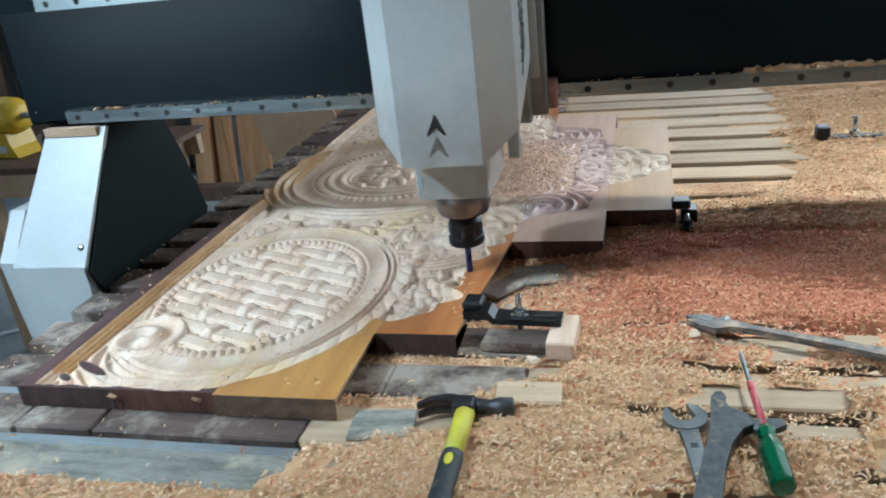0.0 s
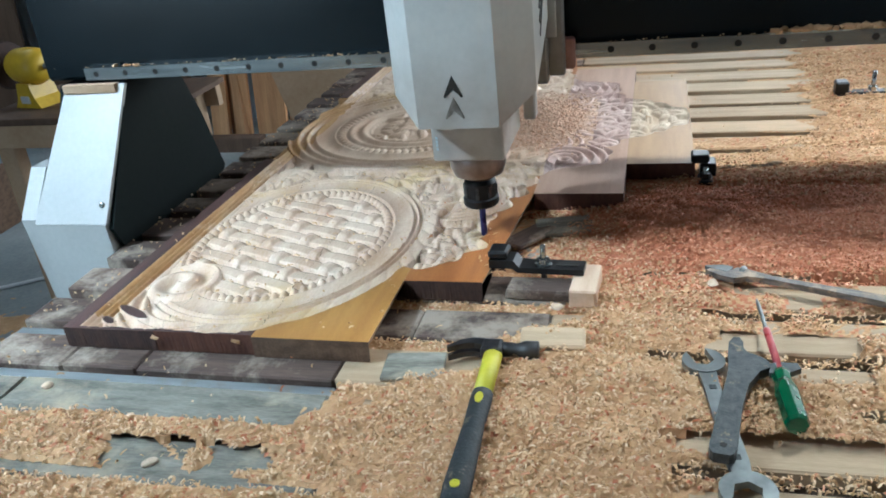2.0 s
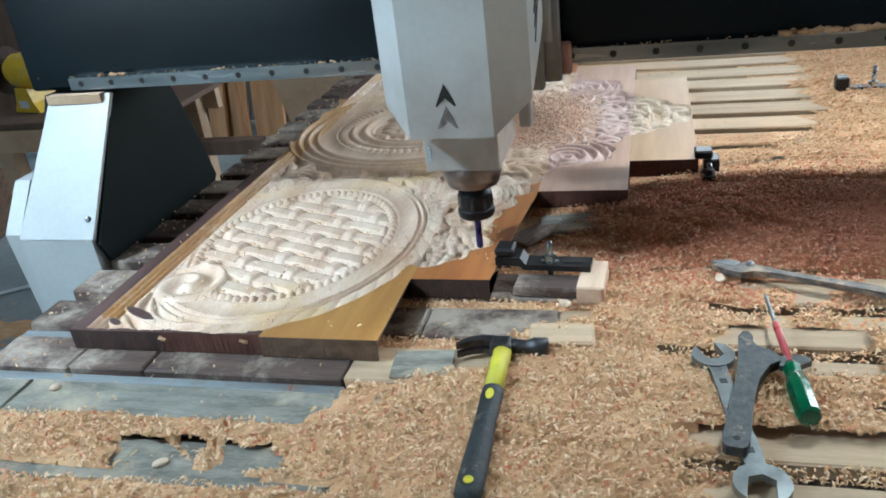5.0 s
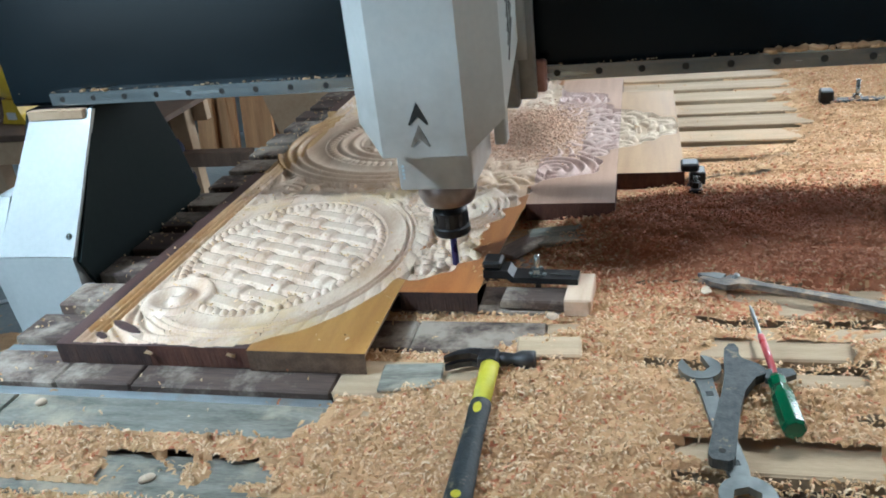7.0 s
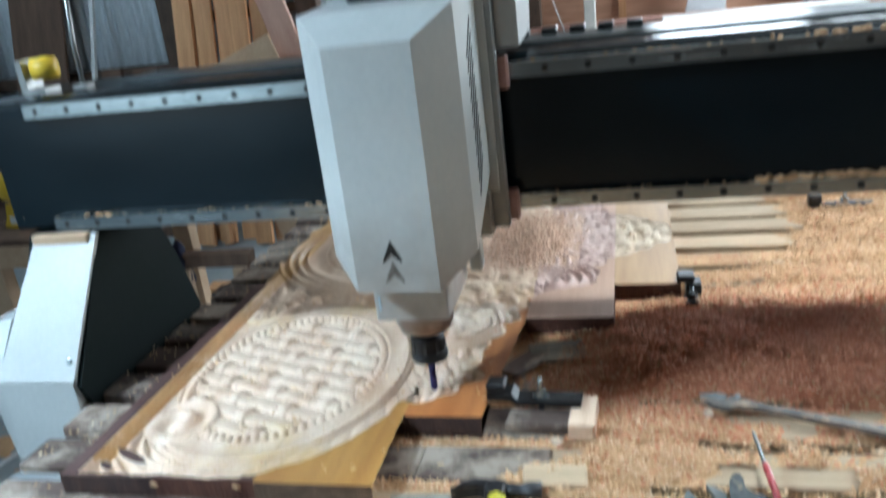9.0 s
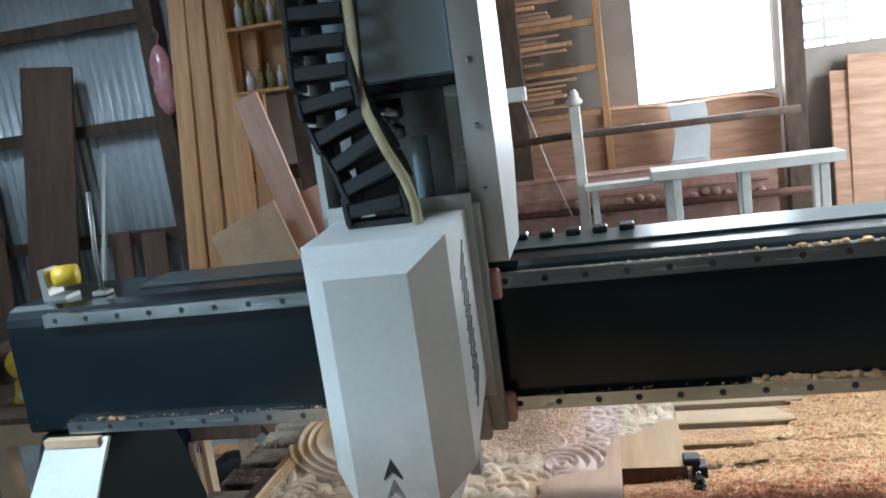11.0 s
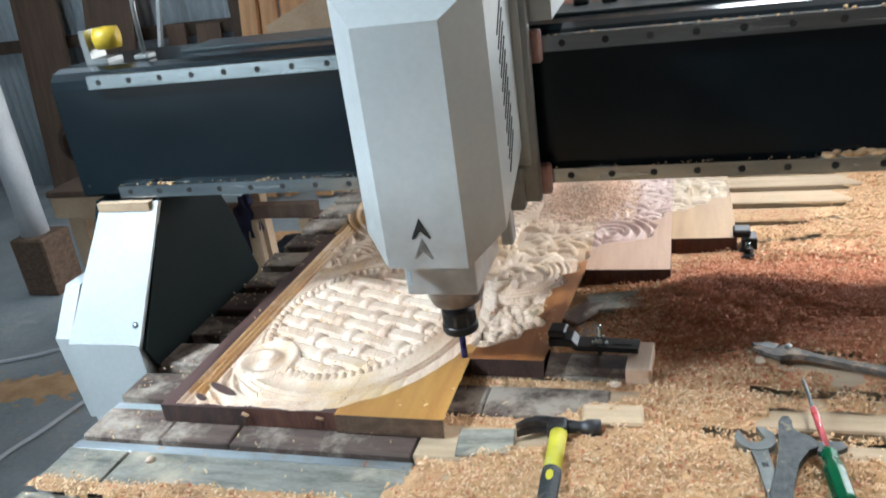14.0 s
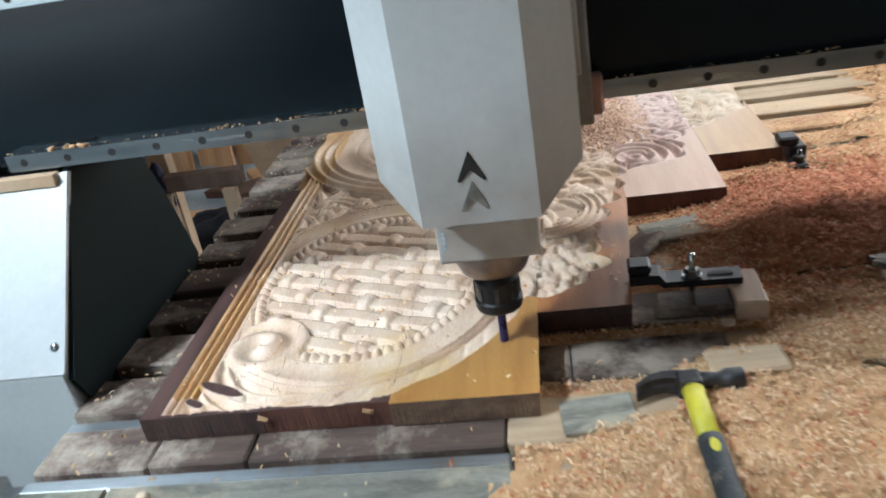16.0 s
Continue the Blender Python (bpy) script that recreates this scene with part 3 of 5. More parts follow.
            tagged(o, "sawn timber offcut stored on the rack", "offcut", group="offcuts on the rack")
    # lattice in the right opening
    lt = tagged(empty("window_2", pose(3.28, 7.32, 1.85)), "pale timber lattice in the rear opening", "window", kind="structure")
    for i in range(6):
        part("slat", box(-0.48, 0.48, 0.0, 0.02, 0.05 + 0.16 * i, 0.09 + 0.16 * i), "bench_white", lt)
    for i in range(5):
        part("slat", box(-0.42 + 0.2 * i, -0.39 + 0.2 * i, 0.022, 0.04, 0, 0.9), "bench_white", lt)
    for i, (xb, xt, zt, w) in enumerate(((3.30, 3.42, 1.70, 0.40), (3.70, 3.72, 1.62, 0.36), (3.05, 3.14, 1.58, 0.17), (3.42, 3.50, 0.95, 0.10), (3.53, 3.62, 0.98, 0.10), (3.65, 3.75, 1.0, 0.10))):
        leaning("leaning_board", xb, xt, 6.75 - 0.1 * (i > 2), 7.2 - 0.1 * (i > 2), zt, w, 0.04, "wood_warm" if i < 3 else "end_red", "dusty brown board leaning on the rear wall" if i < 3 else "dark red narrow board leaning on the rear wall", "board", "boards leaning on the rear wall")
    lw = tagged(part("wall_wire", tube([(0.22, 6.8, 1.75), (0.42, 6.6, 1.1), (0.60, 6.45, 0.62)], 0.006, 6), "white_plastic", smooth=True), "thin white cord hung from the post", "cord")
    tagged(part("switch_box", box(0.07, 0.27, 6.80, 6.855, 1.72, 1.86, 0.01), "white_plastic"), "white switch box fixed to the post", "switch box")


def left_corner_things():
    b = tagged(empty("side_bench", pose(-1.20, 1.80, 0)), "rough wooden side bench with pale legs", "bench")
    part("bench_top", wedge(-0.40, 0.42, -0.28, 0.28, 0.815, 0.84, 0.005, random.Random(2)), "board_brown", b)
    part("front_rail", wedge(-0.39, 0.40, -0.275, -0.235, 0.72, 0.814, 0.004, random.Random(6)), "board_beige", b)
    part("back_rail", wedge(-0.39, 0.40, 0.235, 0.275, 0.72, 0.814, 0.004, random.Random(6)), "board_beige", b)
    for x in (-0.33, 0.30):
        for y in (-0.20, 0.20):
            part("leg", wedge(x - 0.04, x + 0.04, y - 0.03, y + 0.03, 0, 0.814, 0.004, random.Random(int(x * 70))), "board_beige", b)
    g = tagged(empty("bench_grinder", pose(-1.44, 1.74, 0.84, 0, 0, -12)), "yellow bench grinder with a dark wheel", "grinder")
    part("foot", prism([(-0.075, 0), (0.075, 0), (0.05, 0.04), (0.035, 0.10), (-0.035, 0.10), (-0.05, 0.04)], -0.06, 0.06, "y", 0.006), "yellow_paint", g)
    part("motor", lathe([(0.030, -0.085), (0.055, -0.080), (0.068, -0.055), (0.074, 0.0), (0.072, 0.05), (0.058, 0.085), (0.03, 0.095)], 24, pose(0, 0, 0.16, 0, 90, 0)), "yellow_paint", g, smooth=True)
    part("shaft", lathe([(0.012, -0.15), (0.012, 0.13)], 10, pose(0, 0, 0.16, 0, 90, 0)), "grey_metal", g, smooth=True)
    part("grinding_wheel", lathe([(0.02, -0.014), (0.092, -0.014), (0.097, 0), (0.092, 0.014), (0.02, 0.014)], 28, pose(-0.125, 0, 0.16, 0, 90, 0)), "end_dark", g)
    part("badge", box(-0.025, 0.025, -0.068, -0.061, 0.02, 0.05, 0.002), "white_plastic", g)
    # timber block with the pale pipe
    tagged(part("timber_block", wedge(-2.62, -2.40, 2.20, 2.42, 0, 0.34, 0.006, random.Random(9), 0.008), "end_brown"), "worn square timber block on the floor", "block")
    tagged(part("pale_pipe", tube([(-2.53, 2.31, 0.34), (-2.53, 2.31, 0.8), (-2.52, 2.32, 1.6), (-2.53, 2.33, 2.4)], 0.075, 16), "white_plastic", smooth=True), "pale wrapped pipe standing on the timber block", "pipe")
    for way in ([(-2.75, 1.25, 0.012), (-2.16, 1.48, 0.012), (-2.01, 1.55, 0.012), (-1.88, 1.64, 0.012), (-1.5, 1.9, 0.012), (-1.0, 2.1, 0.012)],
                [(-1.62, 0.35, 0.012), (-1.53, 0.87, 0.012), (-1.49, 1.00, 0.012), (-1.45, 1.22, 0.012), (-1.36, 1.6, 0.012), (-1.1, 2.0, 0.012)]):
        tagged(part("floor_cable", tube(way, 0.009, 8), "white_plastic", smooth=True), "thin white cable lying on the floor", "cable", group="cables on the floor")
    rs = np.random.RandomState(14)
    gx, gy = np.meshgrid(np.arange(-2.25, -1.25, 0.018), np.arange(0.95, 1.65, 0.018))
    lie = 0.022 * np.exp(-((gy - 1.30 - 0.25 * (gx + 1.8)) / 0.085) ** 2 - ((gx + 1.78) / 0.30) ** 2) - 0.005 + rs.uniform(-0.003, 0.003, gx.shape) + 0.004 * np.sin(31 * gx) * np.sin(43 * gy + 9 * gx)
    i = np.arange(gx.shape[0] - 1)[:, None] * gx.shape[1] + np.arange(gx.shape[1] - 1)[None, :]
    i = i[(lie[:-1, :-1] > 0) | (lie[1:, 1:] > 0)]
    me = bpy.data.meshes.new("floor_sawdust")
    me.from_pydata(np.stack([gx, gy, np.maximum(lie, -0.002)], -1).reshape(-1, 3).tolist(), [], np.stack([i, i + 1, i + gx.shape[1] + 1, i + gx.shape[1]], -1).tolist())
    me.materials.append(M["shaving"])
    tagged(new("floor_sawdust", me), "low drift of orange sawdust on the concrete floor", "sawdust", kind="stuff")
    # wood scraps, cloth and boards on the floor behind the left leg
    rng = random.Random(21)
    for i in range(26):
        n, w = rng.uniform(0.08, 0.35), rng.uniform(0.04, 0.12)
        o = part("wood_scrap", wedge(-n, n, -w, w, 0, rng.uniform(0.02, 0.05), 0.006, rng), rng.choice(("board_brown", "board_orange", "end_red", "board_brown")))
        o.matrix_world = pose(rng.uniform(-1.25, -0.45), rng.uniform(1.5, 3.4), 0.0, 0, 0, rng.uniform(-60, 60))
        tagged(o, "brown wooden scrap in a heap on the floor", "scrap", group="wood scraps on the floor")
    for nm, x, y, z, sx, sy, sz, material, lab, seed in (("rag", -0.86, 2.35, 0.13, 0.30, 0.16, 0.14, "cloth_dark", "crumpled black cloth on the wood scraps", 3),
                                              ("rag", -0.83, 1.79, 0.575, 0.05, 0.05, 0.13, "cloth_blue", "dark blue cloth hung over a trestle", 8)):
        bm = bmesh.new()
        bmesh.ops.create_icosphere(bm, subdivisions=4, radius=1)
        for v in bm.verts:
            k = 1 + 0.35 * noise.noise(v.co * 2.2 + Vector((seed, 0, 0))) + 0.14 * noise.noise(v.co * 6)
            v.co = Vector((v.co.x * sx * k, v.co.y * sy * k, v.co.z * sz * k))
        o = part(nm, bm, material, smooth=True)
        o.matrix_world = pose(x, y, z)
        tagged(o, lab, "cloth")
    t = tagged(empty("trestle", pose(-0.85, 1.80, 0)), "small pale wooden trestle", "trestle")
    part("top_bar", wedge(-0.25, 0.35, -0.03, 0.03, 0.60, 0.66, 0.004, random.Random(1)), "board_brown", t)
    for x in (-0.2, 0.05, 0.3):
        part("leg", wedge(x - 0.022, x + 0.022, -0.05, -0.01, 0, 0.60, 0.004, random.Random(3)), "board_beige", t)
    for i in range(4):
        leaning("board", -0.62 + 0.17 * i, -0.66 + 0.17 * i, 3.55, 3.75, 0.62 + 0.06 * (i % 2), 0.13, 0.03, "board_brown", "brown board standing behind the machine", "board", "boards behind the machine", z0=0.0)


# ---- the router table ----
PITCH, FIRST = 0.1315, -0.2035
TX0, TX1, TY0, TY1 = -0.155, 2.15, -0.73, 2.42
TOP = 0.860


def router_table():
    t = tagged(empty("router_table", pose(0, 0, 0)), "large router table with worn wooden slats", "machine table")
    part("bed", box(TX0 + 0.03, TX1 - 0.03, TY0, TY1, 0.79, 0.832), "bed_dark", t)
    for x0, x1 in ((TX0 - 0.012, TX0 + 0.055), (TX1 - 0.055, TX1 + 0.012)):
        part("side_beam", box(x0, x1, TY0, TY1, 0.70, 0.829, 0.004), "grey_metal", t)
    for x in (0.1, 1.9):
        for y in (-0.5, 0.9, 2.2):
            part("leg", box(x - 0.05, x + 0.05, y - 0.05, y + 0.05, 0, 0.79, 0.004), "grey_metal", t)
    rng = random.Random(7)
    for k in range(-4, 20):
        y0, y1 = FIRST + PITCH * k + 0.017, FIRST + PITCH * (k + 1) - 0.017
        if y1 > TY1:
            break
        material = "slat_grey" if k < 1 else "slat_brown" if k < 5 else "slat_tan"
        left = k >= 5
        cuts = [TX0 + rng.uniform(-0.012, 0.004)]
        for c in {1: (0.02, 0.17, 0.535), 2: (0.63, 0.86), 3: (0.66, 0.90), 4: (0.70, 1.0), 0: (-0.02, 0.545), -1: (0.60,)}.get(k, (rng.uniform(0.5, 0.8),)):
            cuts.append(c)
        cuts.append(TX1)
        for i, (a, b) in enumerate(zip(cuts, cuts[1:])):
            mat = "slat_brown" if left and i == 0 else material
            if i == len(cuts) - 2 and k >= 1:
                mat = "slat_tan"
            if i == len(cuts) - 2 and k < 1:
                mat = "slat_tan" if k > -3 else "slat_grey"
            dz = rng.uniform(-0.004, 0.0)
            part("slat", wedge(a + 0.0015, b - 0.0015, y0 + rng.uniform(0, 0.003), y1 - rng.uniform(0, 0.003), 0.833, TOP + dz, 0.0015, rng, 0.003), mat, t)
    # thin wooden cross pieces and the metal channel showing in the gaps
    for k, x1 in ((1, 0.54), (2, -0.02)):
        y = FIRST + PITCH * k
        part("metal_channel", box(TX0 - 0.01, x1, y - 0.0125, y + 0.0125, 0.833, 0.849, 0.002), "aluminium", t)
    for x, y, w, d, r in ((0.660, -0.012, 0.050, 0.036, 6),):
        o = part("filler_piece", box(-w, w, -d, d, 0, 0.007, 0.002), "slat_grey", t)
        o.matrix_local = pose(x, y, TOP, 0, 0, r)


hall()
back_wall_things()
rear_things()
left_corner_things()
router_table()

# ---- the carved panel ----
MIDY = 1.15


def fold(y):
    return MIDY - np.abs(y - MIDY)


def smooth01(a, lo, hi):
    t = np.clip((a - lo) / (hi - lo), 0, 1)
    return t * t * (3 - 2 * t)


def ell(x, y):
    return np.sqrt(((x - 0.283) / 0.205) ** 2 + ((y - 0.385) / 0.258) ** 2)


def carve_mask(x, y):
    """True where the router has been."""
    y = fold(y)
    r = ell(x, y)
    wob = 0.004 * np.sin(70 * x + 40 * y) + 0.004 * np.sin(95 * y)
    m = (r < 1.47 + 2 * wob) & (x > 0.033)
    m |= (x > 0.033) & (x < 0.568 + wob) & (y > 0.36)
    for cx, cy, rad in ((0.60, 0.295, 0.045), (0.637, 0.325, 0.040), (0.672, 0.352, 0.034), (0.645, 0.405, 0.050), (0.605, 0.350, 0.040), (0.668, 0.448, 0.034), (0.62, 0.50, 0.085), (0.675, 0.56, 0.055),
                        (0.700, 0.63, 0.050), (0.72, 0.69, 0.050), (0.63, 0.62, 0.10), (0.60, 0.75, 0.14), (0.70, 0.77, 0.080), (0.838, 0.862, 0.088), (0.76, 0.85, 0.10),
                        (0.86, 0.975, 0.082), (0.93, 1.015, 0.055), (0.975, 1.035, 0.050), (1.02, 1.075, 0.052), (1.062, 1.12, 0.052), (1.09, 1.16, 0.04)):
        m |= np.hypot(x - cx, y - cy) < rad + wob
    m |= (y > 0.86) & (x < 0.86)
    m |= (y > 1.04) & (x < 1.0)
    m |= (x > 0.033) & (x < 0.345 + wob) & (y > 0.007 + 0.5 * np.abs(wob)) & (y < 0.5)
    # slivers of old surface left standing in the corner leaf
    for cx, cy, a, b, turn in ((0.074, 0.031, 0.020, 0.009, 2.15), (0.106, 0.062, 0.046, 0.012, 2.04)):
        u = (x - cx) * math.cos(turn) - (y - cy) * math.sin(turn)
        v = (x - cx) * math.sin(turn) + (y - cy) * math.cos(turn)
        m &= ((u / b) ** 2 + (v / a) ** 2) > 1
    return m


def leaf_list():
    rng = random.Random(31)
    out = []
    # (x0, x1, y0, y1, how many, length, width)
    for x0, x1, y0, y1, n, ln, w in ((0.44, 0.58, 0.46, 0.80, 60, 0.034, 0.012), (0.08, 0.44, 0.62, 0.80, 46, 0.040, 0.013), (0.54, 0.72, 0.47, 0.80, 46, 0.034, 0.012),
                                   (0.88, 1.11, 0.99, 1.15, 46, 0.034, 0.013), (0.75, 0.92, 0.92, 1.15, 40, 0.032, 0.012), (0.55, 0.80, 0.80, 1.15, 60, 0.040, 0.013), (0.22, 0.42, 1.0, 1.15, 30, 0.036, 0.012),
                                   (0.045, 0.16, 0.64, 0.86, 26, 0.05, 0.012)):
        for _ in range(n):
            out.append((rng.uniform(x0, x1), rng.uniform(y0, y1), ln * rng.uniform(0.7, 1.3), w * rng.uniform(0.8, 1.3), rng.uniform(0, math.pi), rng.uniform(0.6, 1.0)))
    # grapes and petals at the edge
    for _ in range(70):
        out.append((rng.uniform(0.585, 0.685), rng.uniform(0.27, 0.45), 0.011, 0.010, 0, rng.uniform(0.7, 1.0)))
    return out


LEAVES = leaf_list()


def relief(x, y):
    """Height of the panel's surface over its uncut top, metres."""
    yf = fold(y)
    r = ell(x, yf)
    th = np.arctan2((yf - 0.385) / 0.258, (x - 0.283) / 0.205)
    h = np.full_like(x, -0.0165)
    h += 0.0015 * np.sin(60 * x + 25 * yf) * np.sin(48 * yf)
    # leaves, each with a groove along its rib
    for cx, cy, ln, w, a, k in LEAVES:
        near = (np.abs(x - cx) < ln) & (np.abs(yf - cy) < ln)
        if not near.any():
            continue
        u = ((x[near] - cx) * math.cos(a) + (yf[near] - cy) * math.sin(a)) / ln
        v = (-(x[near] - cx) * math.sin(a) + (yf[near] - cy) * math.cos(a)) / w
        v = v - 0.5 * u * u
        d = 1 - u * u - v * v
        top = -0.0165 + 0.016 * k * np.sqrt(np.clip(d, 0, 1)) - np.where(d > 0, 0.0022 * np.exp(-(v / 0.14) ** 2) * (ln > 0.02), 0)
        h[near] = np.maximum(h[near], np.where(d > 0, top, -1))
    # basket weave: flat ribbons one way, round rods the other, deep pits between
    u, v = (x * 0.94 - yf * 0.34) / 0.066, (x * 0.34 + yf * 0.94) / 0.0455
    cu, cv = np.floor(u), np.floor(v)
    fu, fv = u - cu - 0.5, v - cv - 0.5
    sign = np.where((cu + cv) % 2 > 0.5, 1.0, -1.0)
    over = np.clip(1.5 * np.cos(math.pi * fu), 0, 1) * sign
    ribbon = np.where(np.abs(fv) < 0.345, -0.0085 + 0.0012 * over - 0.0010 * np.abs(fv / 0.345) ** 5, -0.0220)
    over = np.clip(1.35 * np.cos(math.pi * fv), 0, 1) * sign
    rod = np.where(np.abs(fu) < 0.20, -0.0100 - 0.0096 * over - 0.0085 * (1 - np.sqrt(np.clip(1 - (fu / 0.205) ** 2, 0, 1))), -0.0220)
    weave = np.maximum(ribbon, rod)
    e = r < 0.925
    h[e] = weave[e]
    # beads
    k = (r >= 0.925) & (r < 1.045)
    n = 74
    arc = ((th * n / (2 * math.pi)) % 1) - 0.5
    bead = np.sqrt(np.clip(1 - (arc / 0.46) ** 2 - ((r - 0.985) / 0.042) ** 2, 0, 1))
    h[k] = (-0.0115 + 0.0105 * bead)[k]
    # plain hollow, then the ribs round it
    k = (r >= 1.045) & (r < 1.24)
    h[k] = (-0.0045 - 0.0035 * np.sin(math.pi * (r - 1.045) / 0.195))[k]
    k = (r >= 1.24) & (r < 1.36) & ((yf < 0.62) | (r < 1.30))
    h[k] = (-0.0062 + 0.0055 * np.cos(2 * math.pi * (r - 1.24) / 0.06))[k]
    k = (r >= 1.36) & (r < 1.50) & (yf < 0.50) & (x > 0.2)
    feather = np.abs(((th * 46 / (2 * math.pi) + (r - 1.36) * 5) % 1) - 0.5) * 2
    h[k] = (-0.007 + 0.006 * np.sqrt(np.clip(1 - feather ** 2, 0, 1)))[k]
    # the scroll at the near corner
    d, a = np.hypot(x - 0.132, yf - 0.185), np.arctan2(yf - 0.185, x - 0.132)
    k = d < 0.078
    h[k] = (-0.0075 + 0.0068 * np.cos(2 * math.pi * (d / 0.052 - (a + 2.2) / (2 * math.pi))))[k]
    d = np.hypot(x - 0.205, yf - 0.145)
    k = (r > 1.36) & (d > 0.085) & (d < 0.30) & (x < 0.26) & (yf < 0.16)
    h[k] = (-0.0065 + 0.0058 * np.cos(2 * math.pi * (d - 0.085) / 0.024))[k]
    # border mouldings along the dark edge
    k = (x > 0.033) & (x < 0.076) & (yf > 0.006)
    h[k] = (-0.0065 + 0.006 * np.cos(2 * math.pi * (x - 0.033) / 0.0145))[k]
    # middle medallion
    d, a = np.hypot(x - 0.36, y - MIDY), np.arctan2(y - MIDY, x - 0.36)
    k = (d < 0.385) & (d > 0.30) & (x < 0.56)
    h[k] = (-0.007 + 0.0060 * np.cos(2 * math.pi * (d - 0.30) / 0.028))[k]
    k = (d <= 0.30) & (d > 0.245) & (x < 0.60)
    h[k] = (-0.004 - 0.005 * np.sin(math.pi * (d - 0.245) / 0.055))[k]
    k = (d <= 0.245) & (d > 0.215) & (x < 0.60)
    arc = ((a * 70 / (2 * math.pi)) % 1) - 0.5
    h[k] = (-0.008 + 0.007 * np.sqrt(np.clip(1 - (arc / 0.46) ** 2 - ((d - 0.23) / 0.015) ** 2, 0, 1)))[k]
    k = (d <= 0.215) & (d > 0.14) & (x < 0.56)
    h[k] = (-0.005 + 0.0045 * np.cos(2 * math.pi * (d / 0.036 - a / (2 * math.pi))))[k]
    # long leaf between the grapes and the shell
    for cx, cy, r0, r1 in ((0.60, 0.60, 0.085, 0.135),):
        d = np.hypot(x - cx, yf - cy)
        k = (d > r0) & (d < r1) & (x > 0.60) & (yf < 0.66)
        h[k] = (-0.005 + 0.0045 * np.cos(2 * math.pi * (d - r0) / 0.0165))[k]
    # shells at the crest
    for cx, cy, rad in ((0.842, 0.866, 0.082), (0.80, 0.985, 0.060)):
        d, a = np.hypot((x - cx), (yf - cy)), np.arctan2(yf - cy, x - cx)
        dd = np.hypot(x - cx + 0.03, yf - cy + 0.03)
        k = d < rad
        h[k] = (-0.0085 + 0.0080 * np.cos(2 * math.pi * (dd / 0.026 - 0.18 * a)))[k]
    h += 0.0004 * np.sin(900 * x) * np.sin(700 * y)
    return np.minimum(h, -0.0006)


def carved_panel():
    t = tagged(empty("headboard", pose(0, 0, 0)), "half-carved wooden headboard panel of glued planks with basket weave relief", "carved panel")
    low = 0.8602
    planks = (
        ("plank", 0.0, 0.1850, 0.0, "plank_dark", "cut_cream", "end_dark", "end_dark", "dark-edged plank with carved border"),
        ("plank", 0.1853, 0.3747, 0.001, "plank_dark", "cut_cream", "end_red", "end_red", "plank carved with basket weave"),
        ("plank", 0.3750, 0.585, -0.004, "plank_gold", "cut_cream", "end_brown", "edge_pale", "golden plank, half carved"),
        ("plank", 0.5853, 0.732, 0.203, "plank_orange", "cut_cream", "end_dark", "edge_pale", "orange plank carved with grapes and leaves"),
        ("plank", 0.769, 0.963, 0.612, "plank_pink", "cut_pink", "end_red", "end_red", "pinkish plank carved with a shell"),
        ("plank", 0.9633, 1.117, 0.790, "plank_tan", "cut_tan", "end_red", "end_red", "tan plank carved with leaves"),
    )
    for name, x0, x1, y0, flat, cut, end, side, label in planks:
        y1 = 2 * MIDY - y0
        # finer rows where the camera comes near
        ys = np.concatenate([np.arange(y0, 0.86, 0.0024), np.arange(max(y0, 0.86), 1.34, 0.0032), np.arange(1.34, y1, 0.008), [y1]])
        n = int((x1 - x0) / 0.0024)
        us = np.linspace(0, 1, n + 1)
        U, Y = np.meshgrid(us, ys)
        right = np.full_like(Y, x1)
        if x0 == 0.5853:
            right = x1 + 0.037 * np.clip((fold(Y) - y0) / 0.40, 0, 1)
        X = x0 + U * (right - x0)
        m = carve_mask(X, Y)
        Z = np.where(m, relief(X, Y), 0.0)
        if name and y0 < 0.01:
            Z = np.where((Y < y0 + 0.006) & m, Z - 0.002, Z)
        R, C = X.shape
        verts = np.stack([X, Y, 0.9 + Z], -1).reshape(-1, 3)
        rim = np.concatenate([np.arange(C), np.arange(1, R) * C + C - 1, (R - 1) * C + np.arange(C - 2, -1, -1), np.arange(R - 2, 0, -1) * C])
        under = verts[rim].copy()
        rs = np.random.RandomState(int(x0 * 1000))
        under[:, 2] = low
        under[:, 1] += np.where(under[:, 1] < y0 + 0.001, rs.uniform(0, 0.0015, len(under)), 0)
        if side == "edge_pale":
            under[:, 0] -= np.where(under[:, 0] > x1 - 0.001, 0.022, 0)
        base = len(verts) + len(rim)
        verts = np.concatenate([verts, verts[rim], under])
        i = np.arange(R - 1)[:, None] * C + np.arange(C - 1)[None, :]
        quads = np.stack([i, i + 1, i + C + 1, i + C], -1).reshape(-1, 4)
        k = np.arange(len(rim))
        k2 = (k + 1) % len(rim)
        skirt = np.stack([base - len(rim) + k, base + k, base + k2, base - len(rim) + k2], -1)
        faces = np.concatenate([quads, skirt]).tolist()
        faces.append([base + j for j in range(len(rim) - 1, -1, -1)])
        me = bpy.data.meshes.new(name)
        me.from_pydata(verts.tolist(), [], faces)
        for s in (flat, cut, end, side, "cut_gold"):
            me.materials.append(M[s])
        mid = (m[:-1, :-1] | m[1:, 1:] | m[1:, :-1] | m[:-1, 1:]).reshape(-1)
        idx = np.zeros(len(faces), dtype=np.int32)
        idx[:len(quads)] = mid.astype(np.int32)
        border = mid & (X[:-1, :-1].reshape(-1) < 0.074) & (Y[:-1, :-1].reshape(-1) > 0.05)
        idx[:len(quads)][border] = 4
